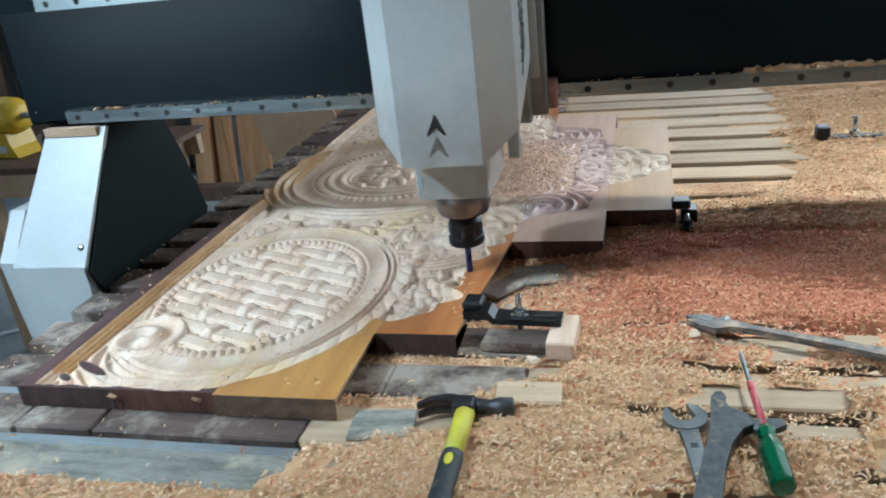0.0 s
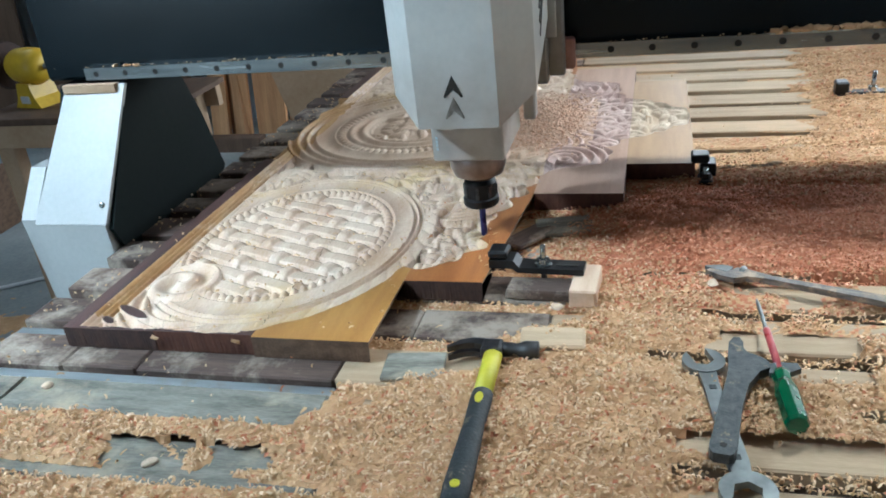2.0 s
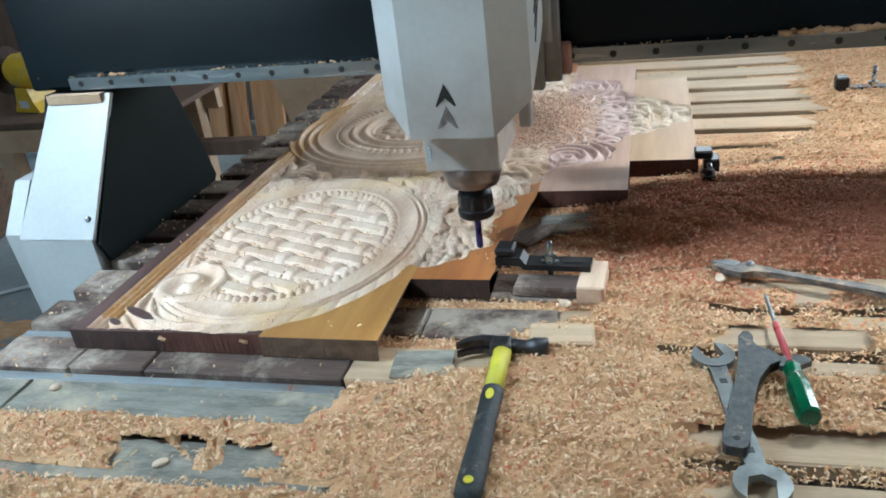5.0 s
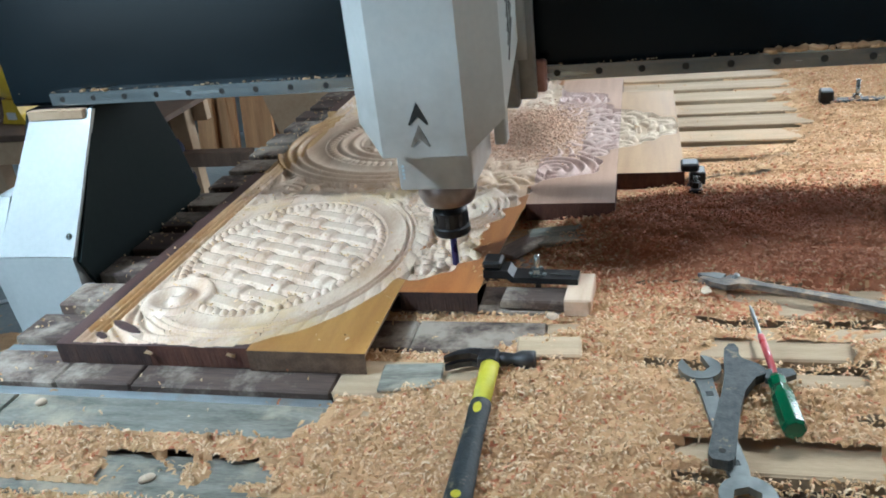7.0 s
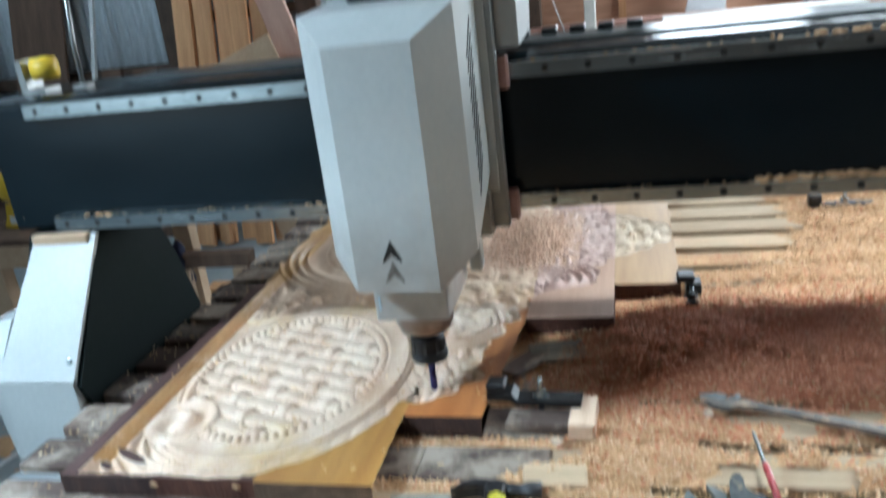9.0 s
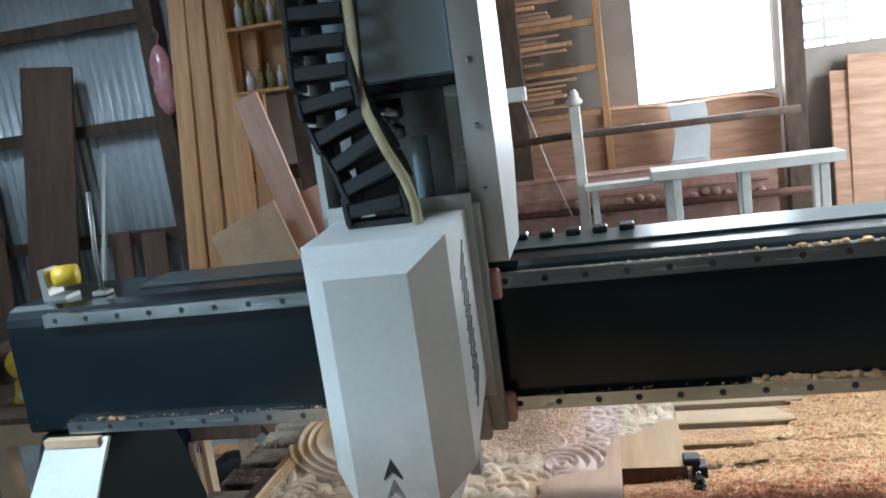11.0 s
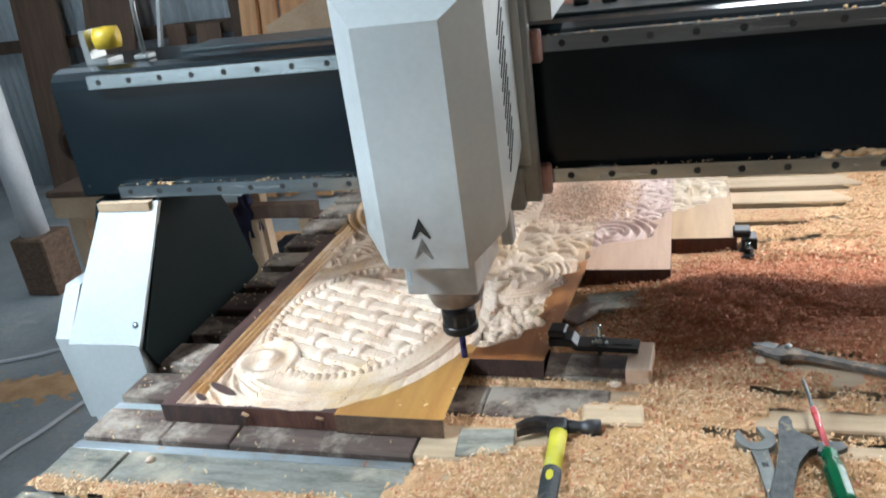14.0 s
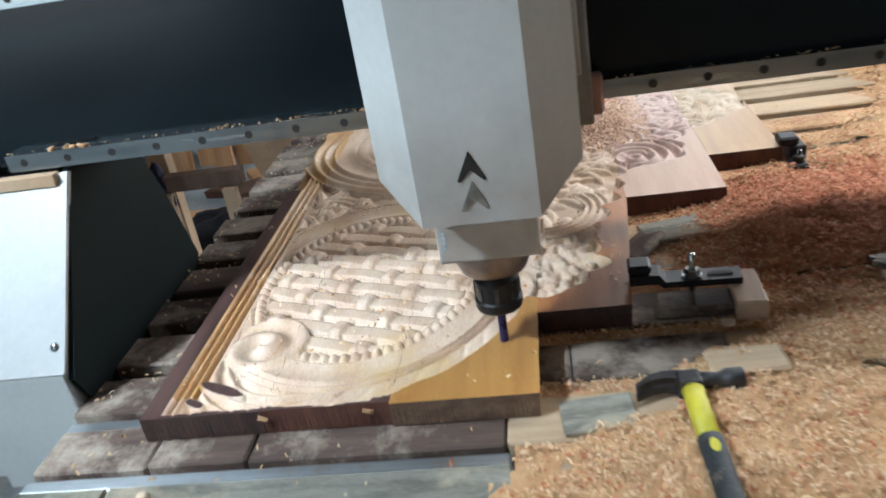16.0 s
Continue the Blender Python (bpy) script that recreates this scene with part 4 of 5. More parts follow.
        yy = (verts[skirt[:, 0], 1] + verts[skirt[:, 3], 1]) / 2
        atend = (yy < y0 + 0.0008) | (yy > y1 - 0.0008)
        idx[len(quads):len(quads) + len(skirt)] = np.where(atend, 2, 3)
        idx[-1] = 2
        me.polygons.foreach_set("material_index", idx)
        sm = np.zeros(len(faces), dtype=bool)
        sm[:len(quads)] = True
        me.polygons.foreach_set("use_smooth", sm)
        ob = new(name, me)
        ob.parent = t
        ob["label"] = label
    # the old batten under the second plank and chips torn from the front edge
    rng = random.Random(12)
    for x, y in ((0.188, -0.003), (0.342, -0.003)):
        bm = box(-0.008, 0.008, -0.003, 0.003, -0.003, 0.004)
        for v in bm.verts:
            v.co *= rng.uniform(0.5, 1.2)
        o = part("splinter", bm, "plank_tan", t)
        o.matrix_local = pose(x, y, 0.889, rng.uniform(0, 90), rng.uniform(0, 40), rng.uniform(-20, 20))


# ---- shavings ----
def cover(x, y):
    """How thick the shavings lie on the slats, in metres; below zero: bare."""
    edge = np.interp(y, (-0.9, -0.335, -0.31, -0.252, -0.244, -0.19, -0.18, -0.10, -0.073, -0.05, 0.0, 0.087, 0.174, 0.321, 0.47, 0.61, 0.66, 0.80, 0.95, 1.15, 1.7, 2.5),
                     (-0.6, -0.6, 0.60, 0.58, -0.6, -0.6, 0.50, 0.54, 0.575, 0.63, 0.722, 0.785, 0.868, 0.926, 0.93, 0.90, 0.97, 1.08, 1.26, 1.42, 1.44, 1.45))
    wob = 0.020 * np.sin(31 * x + 17 * y) + 0.016 * np.sin(57 * y - 12 * x) + 0.012 * np.sin(83 * x + 71 * y)
    d = x - edge + wob
    c = 0.013 * smooth01(d, -0.015, 0.14) - 0.003
    bumps = np.sin(23 * x + 9 * y) * np.sin(19 * y - 7 * x) + 0.6 * np.sin(47 * x - 15 * y) * np.sin(41 * y + 11 * x)
    c = c + np.where(c > 0, 0.0026 * bumps + 0.0024 * np.sin(97 * x + 31 * y) * np.sin(113 * y - 41 * x) + 0.0016 * np.sin(171 * x - 90 * y) * np.sin(187 * y + 60 * x), 0)
    # thick drift under the crest, thin patches on the near slats, heap on the panel side
    c += 0.030 * np.exp(-(((x - 1.10) / 0.20) ** 2 + ((y - 0.50) / 0.15) ** 2)) * (1 + 0.18 * np.sin(61 * x + 20 * y) * np.sin(53 * y - 22 * x))
    c += 0.010 * np.exp(-(((x - 1.45) / 0.35) ** 2 + ((y - 0.80) / 0.20) ** 2))
    wide = x + 0.10 * (y + 0.26) + 0.018 * np.sin(40 * x + 60 * y) + 0.012 * np.sin(130 * y)
    heap = 0.011 * smooth01(wide, 0.285, 0.24) + 0.006 * np.exp(-((wide - 0.345) / 0.020) ** 2) * smooth01(y, -0.275, -0.245) + 0.012 * np.exp(-((x - 0.407) / 0.018) ** 2 - ((y + 0.258) / 0.022) ** 2) + 0.007 * smooth01(wide, 0.475, 0.52)
    heap = heap * smooth01(y, -0.300, -0.288) * smooth01(x, -0.02, 0.10) - 0.004 + np.where(heap > 0.004, 0.0015 * np.sin(150 * x) * np.sin(140 * y), 0)
    c = np.where((y < -0.232 + 0.005 * np.sin(37 * x) + 0.004 * np.sin(91 * x + 1)) & (y > -0.312) & (x < 0.60), heap, c)
    # slat edges come through
    g = ((y - FIRST) / PITCH + 0.5) % 1 - 0.5
    far = smooth01(x + 0.05 * np.sin(40 * y), 0.98, 1.16) * (np.sin(5.3 * x + 11 * np.floor((y - FIRST) / PITCH + 0.5)) > -0.7)
    c -= np.where((y < 0.30) | (y > 0.62) | (x > 1.30), 0.034, 0.004) * far * np.exp(-((g + 0.05) / 0.055) ** 2)
    bare = -0.0016 + 0.0042 * (np.sin(29 * x + 6 * np.floor((y - FIRST) / PITCH)) * np.sin(37 * y + 9 * x) + 0.5 * np.sin(71 * x - 43 * y))
    k = 0.85 * far * (y < 0.31) * smooth01(x, 1.02, 1.2)
    c = c * (1 - k) + k * bare
    c -= 0.013 * far * (1 - np.exp(-((g + 0.05) / 0.18) ** 2)) * (y < 0.28) * smooth01(np.sin(7 * x + 3 * np.floor((y - FIRST) / PITCH + 0.5)), 0.1, 0.8)
    return c


def red_shade_share(x, y):
    """The share of red shavings: fallen from the red plank, plus the beam's warm shade painted in."""
    return 0.92 * np.exp(-(np.clip(np.abs(x - 1.24) - 0.20, 0, 9) / 0.20) ** 2 - (np.clip(np.abs(y - 0.50) - 0.12, 0, 9) / 0.14) ** 2) + 0.06


def shavings():
    xs, ys = np.arange(TX0, TX1, 0.0065), np.arange(TY0, TY1, 0.0065)
    X, Y = np.meshgrid(xs, ys)
    rs = np.random.RandomState(3)
    c = cover(X, Y)
    g = ((Y - FIRST) / PITCH + 0.5) % 1 - 0.5
    gap = np.abs(g) * PITCH < 0.019
    Z = TOP + np.where(gap, np.maximum(c - 0.004, -0.026), c) + rs.uniform(-0.0016, 0.0016, X.shape)
    keep = (c > -0.0025) | gap
    slot = np.floor((Y - FIRST) / PITCH + 0.5)
    keep &= ~(gap & (np.abs(g + 0.02) * PITCH < 0.010) & (Y < 0.31) & (X > 1.06 + 0.05 * np.sin(9 * slot)) & (np.sin(5.3 * X + 11 * slot) > -0.8))
    keep &= ~(gap & (np.abs(g) * PITCH < 0.013) & (Y > 0.75) & (X > 1.10) & (X < 1.36 + 0.10 * np.sin(7 * slot) + 0.02 * np.sin(60 * X)))
    keep &= ~((X < 0.545) & (Y > -0.10) & (Y < -0.04))
    keep &= ~((X < 0.0) & (Y > -0.02))
    R, C = X.shape
    i = np.arange(R - 1)[:, None] * C + np.arange(C - 1)[None, :]
    k = keep[:-1, :-1] & keep[1:, 1:] & keep[:-1, 1:] & keep[1:, :-1]
    q = np.stack([i, i + 1, i + C + 1, i + C], -1)[k]
    used = np.unique(q)
    new_id = np.zeros(R * C, dtype=np.int64)
    new_id[used] = np.arange(len(used))
    me = bpy.data.meshes.new("shavings_bed")
    me.from_pydata(np.stack([X, Y, Z], -1).reshape(-1, 3)[used].tolist(), [], new_id[q].tolist())
    me.materials.append(M["shaving"])
    me.materials.append(M["shaving_red"])
    centre = np.stack([X, Y], -1).reshape(-1, 2)[q[:, 0]]
    me.polygons.foreach_set("material_index", (rs.uniform(0, 1, len(q)) < red_shade_share(centre[:, 0], centre[:, 1])).astype(np.int32))
    ob = new("shavings_bed", me)
    tagged(ob, "bed of fine reddish wood shavings lying over the slats", "shavings", kind="stuff")

    # loose curls: on the drift, in the gaps, scattered on slats and on the carved panel
    pts = []

    def scatter(n, x0, x1, y0, y1, limit, lift, base=None, pw=1.0):
        x, y = rs.uniform(x0, x1, n), y0 + (y1 - y0) * rs.uniform(0, 1, n) ** pw
        cc = cover(x, y)
        gg = ((y - FIRST) / PITCH + 0.5) % 1 - 0.5
        gp = np.abs(gg) * PITCH < 0.0165
        ok = (cc > limit) | (gp & (limit < 0.001) & (y < 0.9) & ~((y > -0.1) & (x < 0.55)))
        if base is None:
            z = TOP + np.where(gp, np.maximum(cc - 0.004, -0.013), np.maximum(cc, 0)) + lift
        else:
            z, ok = base(x, y), np.ones(n, bool)
        pts.append(np.stack([x, y, z], -1)[ok])
    scatter(70000, -0.14, 1.75, -0.46, 0.75, 0.0005, 0.0015)
    scatter(20000, 0.8, 1.9, 0.5, 1.9, 0.0005, 0.0015)
    scatter(900, -0.14, 1.6, -0.45, 1.8, -0.5, 0.001)
    scatter(160, -0.15, 0.0, 0.05, 1.8, -0.5, 0.003)
    top = lambda x, y: 0.9 + np.where(carve_mask(x, y), relief(x, y), 0) + 0.0015
    scatter(230, 0.02, 0.58, 0.02, 0.80, 0, 0, top)
    scatter(60, 0.60, 0.73, 0.25, 0.8, 0, 0, top)
    # chips caught in the pits of the weave
    px, py = rs.uniform(0.10, 0.48, 9000), rs.uniform(0.15, 0.63, 9000)
    ok = (ell(px, py) < 0.9) & (relief(px, py) < -0.019) & (np.sin(31 * px + 5) * np.sin(27 * py) > 0.25)
    pts.append(np.stack([px, py, 0.880 + rs.uniform(0, 0.006, len(px))], -1)[ok])
    n = 5200
    px, py = rs.normal(0.730, 0.050, n), rs.normal(1.14, 0.100, n)
    ok = (px > 0.56) & (px < 0.93) & (py > 0.86) & (py < 1.6)
    px, py = px[ok], py[ok]
    pz = 0.9 + 0.036 * np.exp(-((px - 0.73) / 0.062) ** 2 - ((py - 1.14) / 0.12) ** 2) * rs.uniform(0.75, 1, len(px)) - 0.002
    tagged(curls("heap_curls", np.stack([px, py, pz], -1), rs, curl_material("heap_curl", (0.68, 0.42, 0.27), (0.80, 0.56, 0.39), (0.90, 0.72, 0.56))), "pale pink curls of wood heaped on the carved panel", "shavings", kind="stuff")
    hx, hy = np.meshgrid(np.linspace(0.60, 0.87, 46), np.linspace(0.92, 1.42, 84))
    hz = 0.894 + 0.038 * np.exp(-((hx - 0.73) / 0.062) ** 2 - ((hy - 1.14) / 0.12) ** 2) + rs.uniform(-0.002, 0.002, hx.shape)
    i = (np.arange(83)[:, None] * 46 + np.arange(45)[None, :])
    hme = bpy.data.meshes.new("shavings_heap")
    hme.from_pydata(np.stack([hx, hy, np.maximum(hz, 0.8865)], -1).reshape(-1, 3).tolist(), [], np.stack([i, i + 1, i + 47, i + 46], -1).reshape(-1, 4).tolist())
    hme.materials.append(M["shaving_pale"])
    tagged(new("shavings_heap", hme), "small heap of pale pink shavings on the carved panel", "shavings", kind="stuff")
    P = np.concatenate(pts)
    # red curls also carry the warm tint of the beam's shadow
    red = rs.uniform(0, 1, len(P)) < red_shade_share(P[:, 0], P[:, 1])
    tagged(curls("shavings", P[~red], rs, curl_material("curl", (0.58, 0.345, 0.155), (0.72, 0.485, 0.26), (0.84, 0.65, 0.42))), "thin curled wood shavings strewn over table and panel", "shavings", kind="stuff")
    tagged(curls("red_shavings", P[red], rs, curl_material("red_curl", (0.50, 0.175, 0.075), (0.66, 0.275, 0.14), (0.78, 0.42, 0.25))), "reddish curled shavings heaped beside the carved panel, reddened further for the beam's shade", "shavings", kind="stuff")


def curls(name, P, rs, material):
    """One bent strip of wood at each place."""
    n = len(P)
    seg = 3
    ln, w = rs.uniform(0.0055, 0.0150, n), rs.uniform(0.0015, 0.0042, n)
    P[:, 2] += rs.uniform(0, 1, n) ** 3 * 0.006
    bend = rs.uniform(0.8, 4.4, n)
    yaw, pitch, roll = rs.uniform(0, 2 * np.pi, n), rs.uniform(-0.6, 0.6, n), rs.uniform(-0.7, 0.7, n)
    s = np.linspace(-0.5, 0.5, seg + 1)
    ang = bend[:, None] * s[None, :]
    rad = (ln / bend)[:, None]
    lx, lz = rad * np.sin(ang), rad * (np.cos(bend / 2)[:, None] - np.cos(ang)) * -1
    V = np.zeros((n, seg + 1, 2, 3))
    for side, sg in ((0, -0.5), (1, 0.5)):
        V[:, :, side, 0] = lx
        V[:, :, side, 1] = sg * w[:, None]
        V[:, :, side, 2] = lz
    cr, sr, cp, sp, cy, sy = np.cos(roll), np.sin(roll), np.cos(pitch), np.sin(pitch), np.cos(yaw), np.sin(yaw)
    x, y, z = V[..., 0].copy(), V[..., 1].copy(), V[..., 2].copy()
    e = (slice(None), None, None)
    y, z = y * cr[e] - z * sr[e], y * sr[e] + z * cr[e]
    x, z = x * cp[e] + z * sp[e], -x * sp[e] + z * cp[e]
    x, y = x * cy[e] - y * sy[e], x * sy[e] + y * cy[e]
    V = np.stack([x, y, z], -1) + P[:, None, None, :]
    V[..., 2] = np.maximum(V[..., 2], P[:, None, None, 2] - 0.002)
    idx = np.arange(n * (seg + 1) * 2).reshape(n, seg + 1, 2)
    Q = np.stack([idx[:, :-1, 0], idx[:, 1:, 0], idx[:, 1:, 1], idx[:, :-1, 1]], -1).reshape(-1, 4)
    me = bpy.data.meshes.new(name)
    me.vertices.add(len(V.reshape(-1, 3)))
    me.vertices.foreach_set("co", V.reshape(-1))
    me.loops.add(Q.size)
    me.loops.foreach_set("vertex_index", Q.reshape(-1).astype(np.int32))
    me.polygons.add(len(Q))
    me.polygons.foreach_set("loop_start", np.arange(0, Q.size, 4, dtype=np.int32))
    me.update()
    me.validate()
    me.materials.append(material)
    return new(name, me)


def curl_material(name, dark, middle, pale):
    m, nt, p = nodes_of(name)
    N, L = nt.nodes, nt.links
    g = N.new("ShaderNodeNewGeometry")
    r = N.new("ShaderNodeValToRGB")
    r.color_ramp.elements[0].color, r.color_ramp.elements[1].color = (*dark, 1), (*pale, 1)
    mid = r.color_ramp.elements.new(0.5)
    mid.color = (*middle, 1)
    L.new(g.outputs["Random Per Island"], r.inputs["Fac"])
    L.new(r.outputs["Color"], p.inputs["Base Color"])
    p.inputs["Roughness"].default_value = 0.7
    return m


# ---- the gantry ----
def gantry():
    g = tagged(empty("router_gantry", pose(0, 0, 0)), "black steel router gantry with white leg covers and steel rails", "router gantry")
    BX0, BX1 = -0.368, 2.38
    beam = prism([(0.172, 1.212), (0.178, 1.204), (0.44, 1.204), (0.45, 1.212), (0.45, 1.49), (0.44, 1.50), (0.215, 1.50), (0.190, 1.493), (0.176, 1.478), (0.172, 1.46)], BX0, BX1, "x", 0.004, 2)
    part("beam", beam, "black_paint", g, "glossy black steel cross beam")
    part("top_plate", box(-0.10, BX1 - 0.2, 0.30, 0.44, 1.5005, 1.506, 0.001), "top_steel", g)
    hole = mesh_of("rail_bolt", lathe([(0.0064, -0.001), (0.0064, 0.0013)], 14, pose(0, 0, 0, 90)), "burn_black")
    for z, x0 in ((1.2215, -0.250), (1.474, -0.250)):
        part("rail", prism([(0.150, z - 0.014), (0.1715, z - 0.014), (0.1715, z + 0.014), (0.150, z + 0.014)], x0, BX1 - 0.1, "x", 0.003, 2), "rail_steel", g, "bright steel linear rail")
        k = 0
        while x0 + 0.03 + 0.0775 * k < BX1 - 0.12:
            shared("rail_bolt", hole, g, pose(x0 + 0.03 + 0.0775 * k, 0.1510, z))
            k += 1
    # shavings that cling to rails are part of the machine's dirt
    rng = random.Random(77)
    bm = bmesh.new()
    for xs, n, z, wide, big in ((1.31, 40, 1.236, 0.05, 0.011), (1.46, 44, 1.236, 0.07, 0.010), (-0.13, 8, 1.235, 0.016, 0.007), (0.12, 4, 1.235, 0.01, 0.004), (0.36, 5, 1.235, 0.012, 0.005),
                                (0.02, 60, 1.2355, 0.16, 0.0018), (0.45, 70, 1.2355, 0.20, 0.0018), (1.10, 60, 1.2355, 0.22, 0.002), (1.36, 26, 1.489, 0.05, 0.007), (1.05, 26, 1.488, 0.2, 0.003)):
        for _ in range(n):
            x, y, r = xs + rng.gauss(0, wide), 0.161 + rng.uniform(-0.008, 0.008), big * rng.uniform(0.35, 1.0)
            made = bmesh.ops.create_icosphere(bm, subdivisions=1, radius=r)["verts"]
            turn = Euler((0, 0, rng.uniform(0, 3))).to_matrix()
            for v in made:
                v.co = turn @ Vector((v.co.x * 1.5, v.co.y * 0.8, v.co.z * 0.7)) * rng.uniform(0.75, 1.2) + Vector((x, y, z + 0.3 * r))
    tagged(part("clinging_dust", bm, "shaving", g, "reddish shavings clinging to the rails"), kind="stuff")

    def leg(sx, ox):
        """sx: 1 for the left leg, -1 for its mirror image."""
        def fx(a, b):
            return (ox + sx * a, ox + sx * b) if sx > 0 else (ox + sx * b, ox + sx * a)
        side = [(0.155, 1.203), (0.36, 1.203), (0.434, 1.044), (0.492, 0.872), (0.42, 0.800), (0.02, 0.800), (-0.030, 0.912), (0.150, 1.19)]
        part("side_plate", prism(side[:-1], *fx(-0.162, -0.152), "x", 0.002), "black_plate", g, "matt black side plate")
        bm = bmesh.new()
        q = [bm.verts.new((ox + sx * x, y + d, z - d * 0.4)) for d in (0.0, 0.010) for x, y, z in ((-0.353, -0.036, 0.926), (-0.162, -0.036, 0.926), (-0.150, 0.146, 1.200), (-0.306, 0.146, 1.200))]
        for f in ((0, 1, 2, 3), (7, 6, 5, 4), (0, 4, 5, 1), (1, 5, 6, 2), (2, 6, 7, 3), (3, 7, 4, 0)):
            bm.faces.new([q[i] for i in f])
        part("front_cover", bm, "white_paint", g, "white-painted sloping leg cover")
        part("lower_cover", prism([(-0.036, 0.924), (0.10, 0.924), (0.10, 0.70), (-0.030, 0.70)], *fx(-0.352, -0.166), "x", 0.002), "white_paint", g, "white-painted lower leg cover")
        part("outer_plate", prism([(0.06, 1.03), (0.30, 1.03), (0.30, 0.66), (0.00, 0.70), (-0.022, 0.93)], *fx(-0.400, -0.359), "x", 0.004), "white_paint", g)
        part("leg_post", prism([(0.18, 1.192), (0.27, 1.192), (0.35, 0.94), (0.28, 0.66), (0.06, 0.66), (0.02, 0.90)], *fx(-0.350, -0.194), "x", 0.002), "black_plate", g)
        part("rail_carriage", box(*fx(-0.355, -0.160), 0.03, 0.30, 0.60, 0.658, 0.004), "grey_metal", g)
        part("top_bracket", box(*fx(-0.306, -0.166), 0.1295, 0.150, 1.182, 1.2022, 0.001), "board_beige", g)
        for y, z in ((0.128, 1.118), (0.030, 0.985)):
            part("cover_bolt", lathe([(0.0085, 0), (0.0085, 0.006), (0.005, 0.009)], 12, pose(ox + sx * -0.178, y - 0.040 + (1.118 - z) * 0.03, z - 0.025, 66, 0, 0)), "rail_steel", g, smooth=True)
    leg(1, 0)
    leg(-1, 2.0)
    # rollers and stop on top of the beam
    part("limit_bracket", prism([(-0.030, 1.50), (0.030, 1.50), (0.030, 1.51), (-0.012, 1.512), (-0.016, 1.575), (-0.030, 1.575)], 0.245, 0.300, "y", 0.002), "grey_metal", g).location = (-0.285, 0, 0)
    part("limit_roller", lathe([(0.010, -0.028), (0.024, -0.026), (0.026, 0.0), (0.024, 0.026), (0.010, 0.028)], 20, pose(-0.262, 0.272, 1.553, 0, 90, 20)), "yellow_paint", g, smooth=True)
    part("limit_post", tube([(-0.168, 0.262, 1.50), (-0.166, 0.262, 1.60), (-0.150, 0.262, 1.74)], 0.0055, 8), "grey_metal", g, smooth=True)
    part("limit_foot", box(-0.185, -0.150, 0.245, 0.28, 1.501, 1.512, 0.002), "grey_metal", g)
    # chain tray on the beam
    link = mesh_of("tray_link", box(-0.016, 0.016, -0.02, 0.02, 0, 0.014, 0.003), "chain_black")
    for k in range(6):
        shared("tray_link", link, g, pose(0.74 + 0.058 * k, 0.41, 1.5065))
    return g


def spindle_head(g):
    """In the gantry's space; the tip of the bit is over the origin."""
    h = empty("spindle_head")
    h.parent = g
    h["label"] = "white sheet-metal router head with a collet and blue bit"
    cx = 0.008
    # faceted cover: rings of (half width front, y front, half width back, y of the knee, z)
    bm = bmesh.new()

    def ring(z_front, z_knee, z_back, yf=-0.160, wf=0.071, yk=-0.094, wk=0.127, yb=0.10):
        return [bm.verts.new(c) for c in ((cx - wk, yb, z_back), (cx - wk, yk, z_knee), (cx - wf, yf, z_front), (cx + wf, yf, z_front), (cx + wk, yk, z_knee), (cx + wk, yb, z_back))]
    a = ring(1.170, 1.213, 1.300)
    b = ring(1.575, 1.621, 1.632)
    for i in range(5):
        bm.faces.new((a[i], a[i + 1], b[i + 1], b[i]))
    bm.faces.new((a[5], a[0], b[0], b[5]))
    bm.faces.new((b[1], b[2], b[3], b[4]))
    bm.faces.new((b[0], b[1], b[4], b[5]))
    bm.faces.new(a[::-1])
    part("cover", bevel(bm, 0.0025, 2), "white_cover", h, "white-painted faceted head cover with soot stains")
    for z, material in ((1.228, "burn_black"), (1.191, "burn_brown")):
        for s in (-1, 1):
            part("arrow_mark", prism([(cx - 0.004, z + 0.034), (cx - 0.004 + s * 0.017, z - 0.002), (cx - 0.004 + s * 0.0145, z - 0.004), (cx - 0.004, z + 0.010)], -0.1612, -0.1603, "y"), material, h, "burnt-looking arrow mark")
    slot = mesh_of("vent_slot", box(-0.0012, 0.0012, -0.0022, 0.0022, -0.040, 0.040), "burn_black")
    for k in range(11):
        shared("vent_slot", slot, h, pose(cx + 0.1272, 0.006, 1.555 - 0.0235 * k, -42, 0, 0))
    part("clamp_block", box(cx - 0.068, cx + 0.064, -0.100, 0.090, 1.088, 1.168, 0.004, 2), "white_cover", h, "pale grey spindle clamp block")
    part("side_strap", box(cx + 0.075, cx + 0.098, 0.070, 0.105, 1.110, 1.320, 0.003), "white_paint", h)
    part("strap_bolt", lathe([(0.006, 0), (0.006, 0.004)], 10, pose(cx + 0.087, 0.070, 1.225, 90)), "nut_black", h)
    for k in range(4):
        part("lettering_bar", box(cx - 0.060, cx - 0.056, -0.1012, -0.1002, 1.110 + 0.007 * k, 1.115 + 0.007 * k), "motor_blue", h)
    part("spindle_nose", lathe([(0.038, 1.026), (0.048, 1.030), (0.055, 1.048), (0.056, 1.089)], 32), "spindle_steel", h, "stained steel spindle nose", smooth=True)
    part("collet", lathe([(0.026, 1.016), (0.027, 1.028)], 24), "nut_black", h, smooth=True)
    bm = lathe([(0.020, 0.961), (0.0335, 0.963), (0.0355, 0.967), (0.0355, 0.978), (0.0320, 0.981), (0.0320, 1.010), (0.028, 1.018)], 32)
    part("collet_nut", bm, "nut_black", h, "black slotted collet nut")
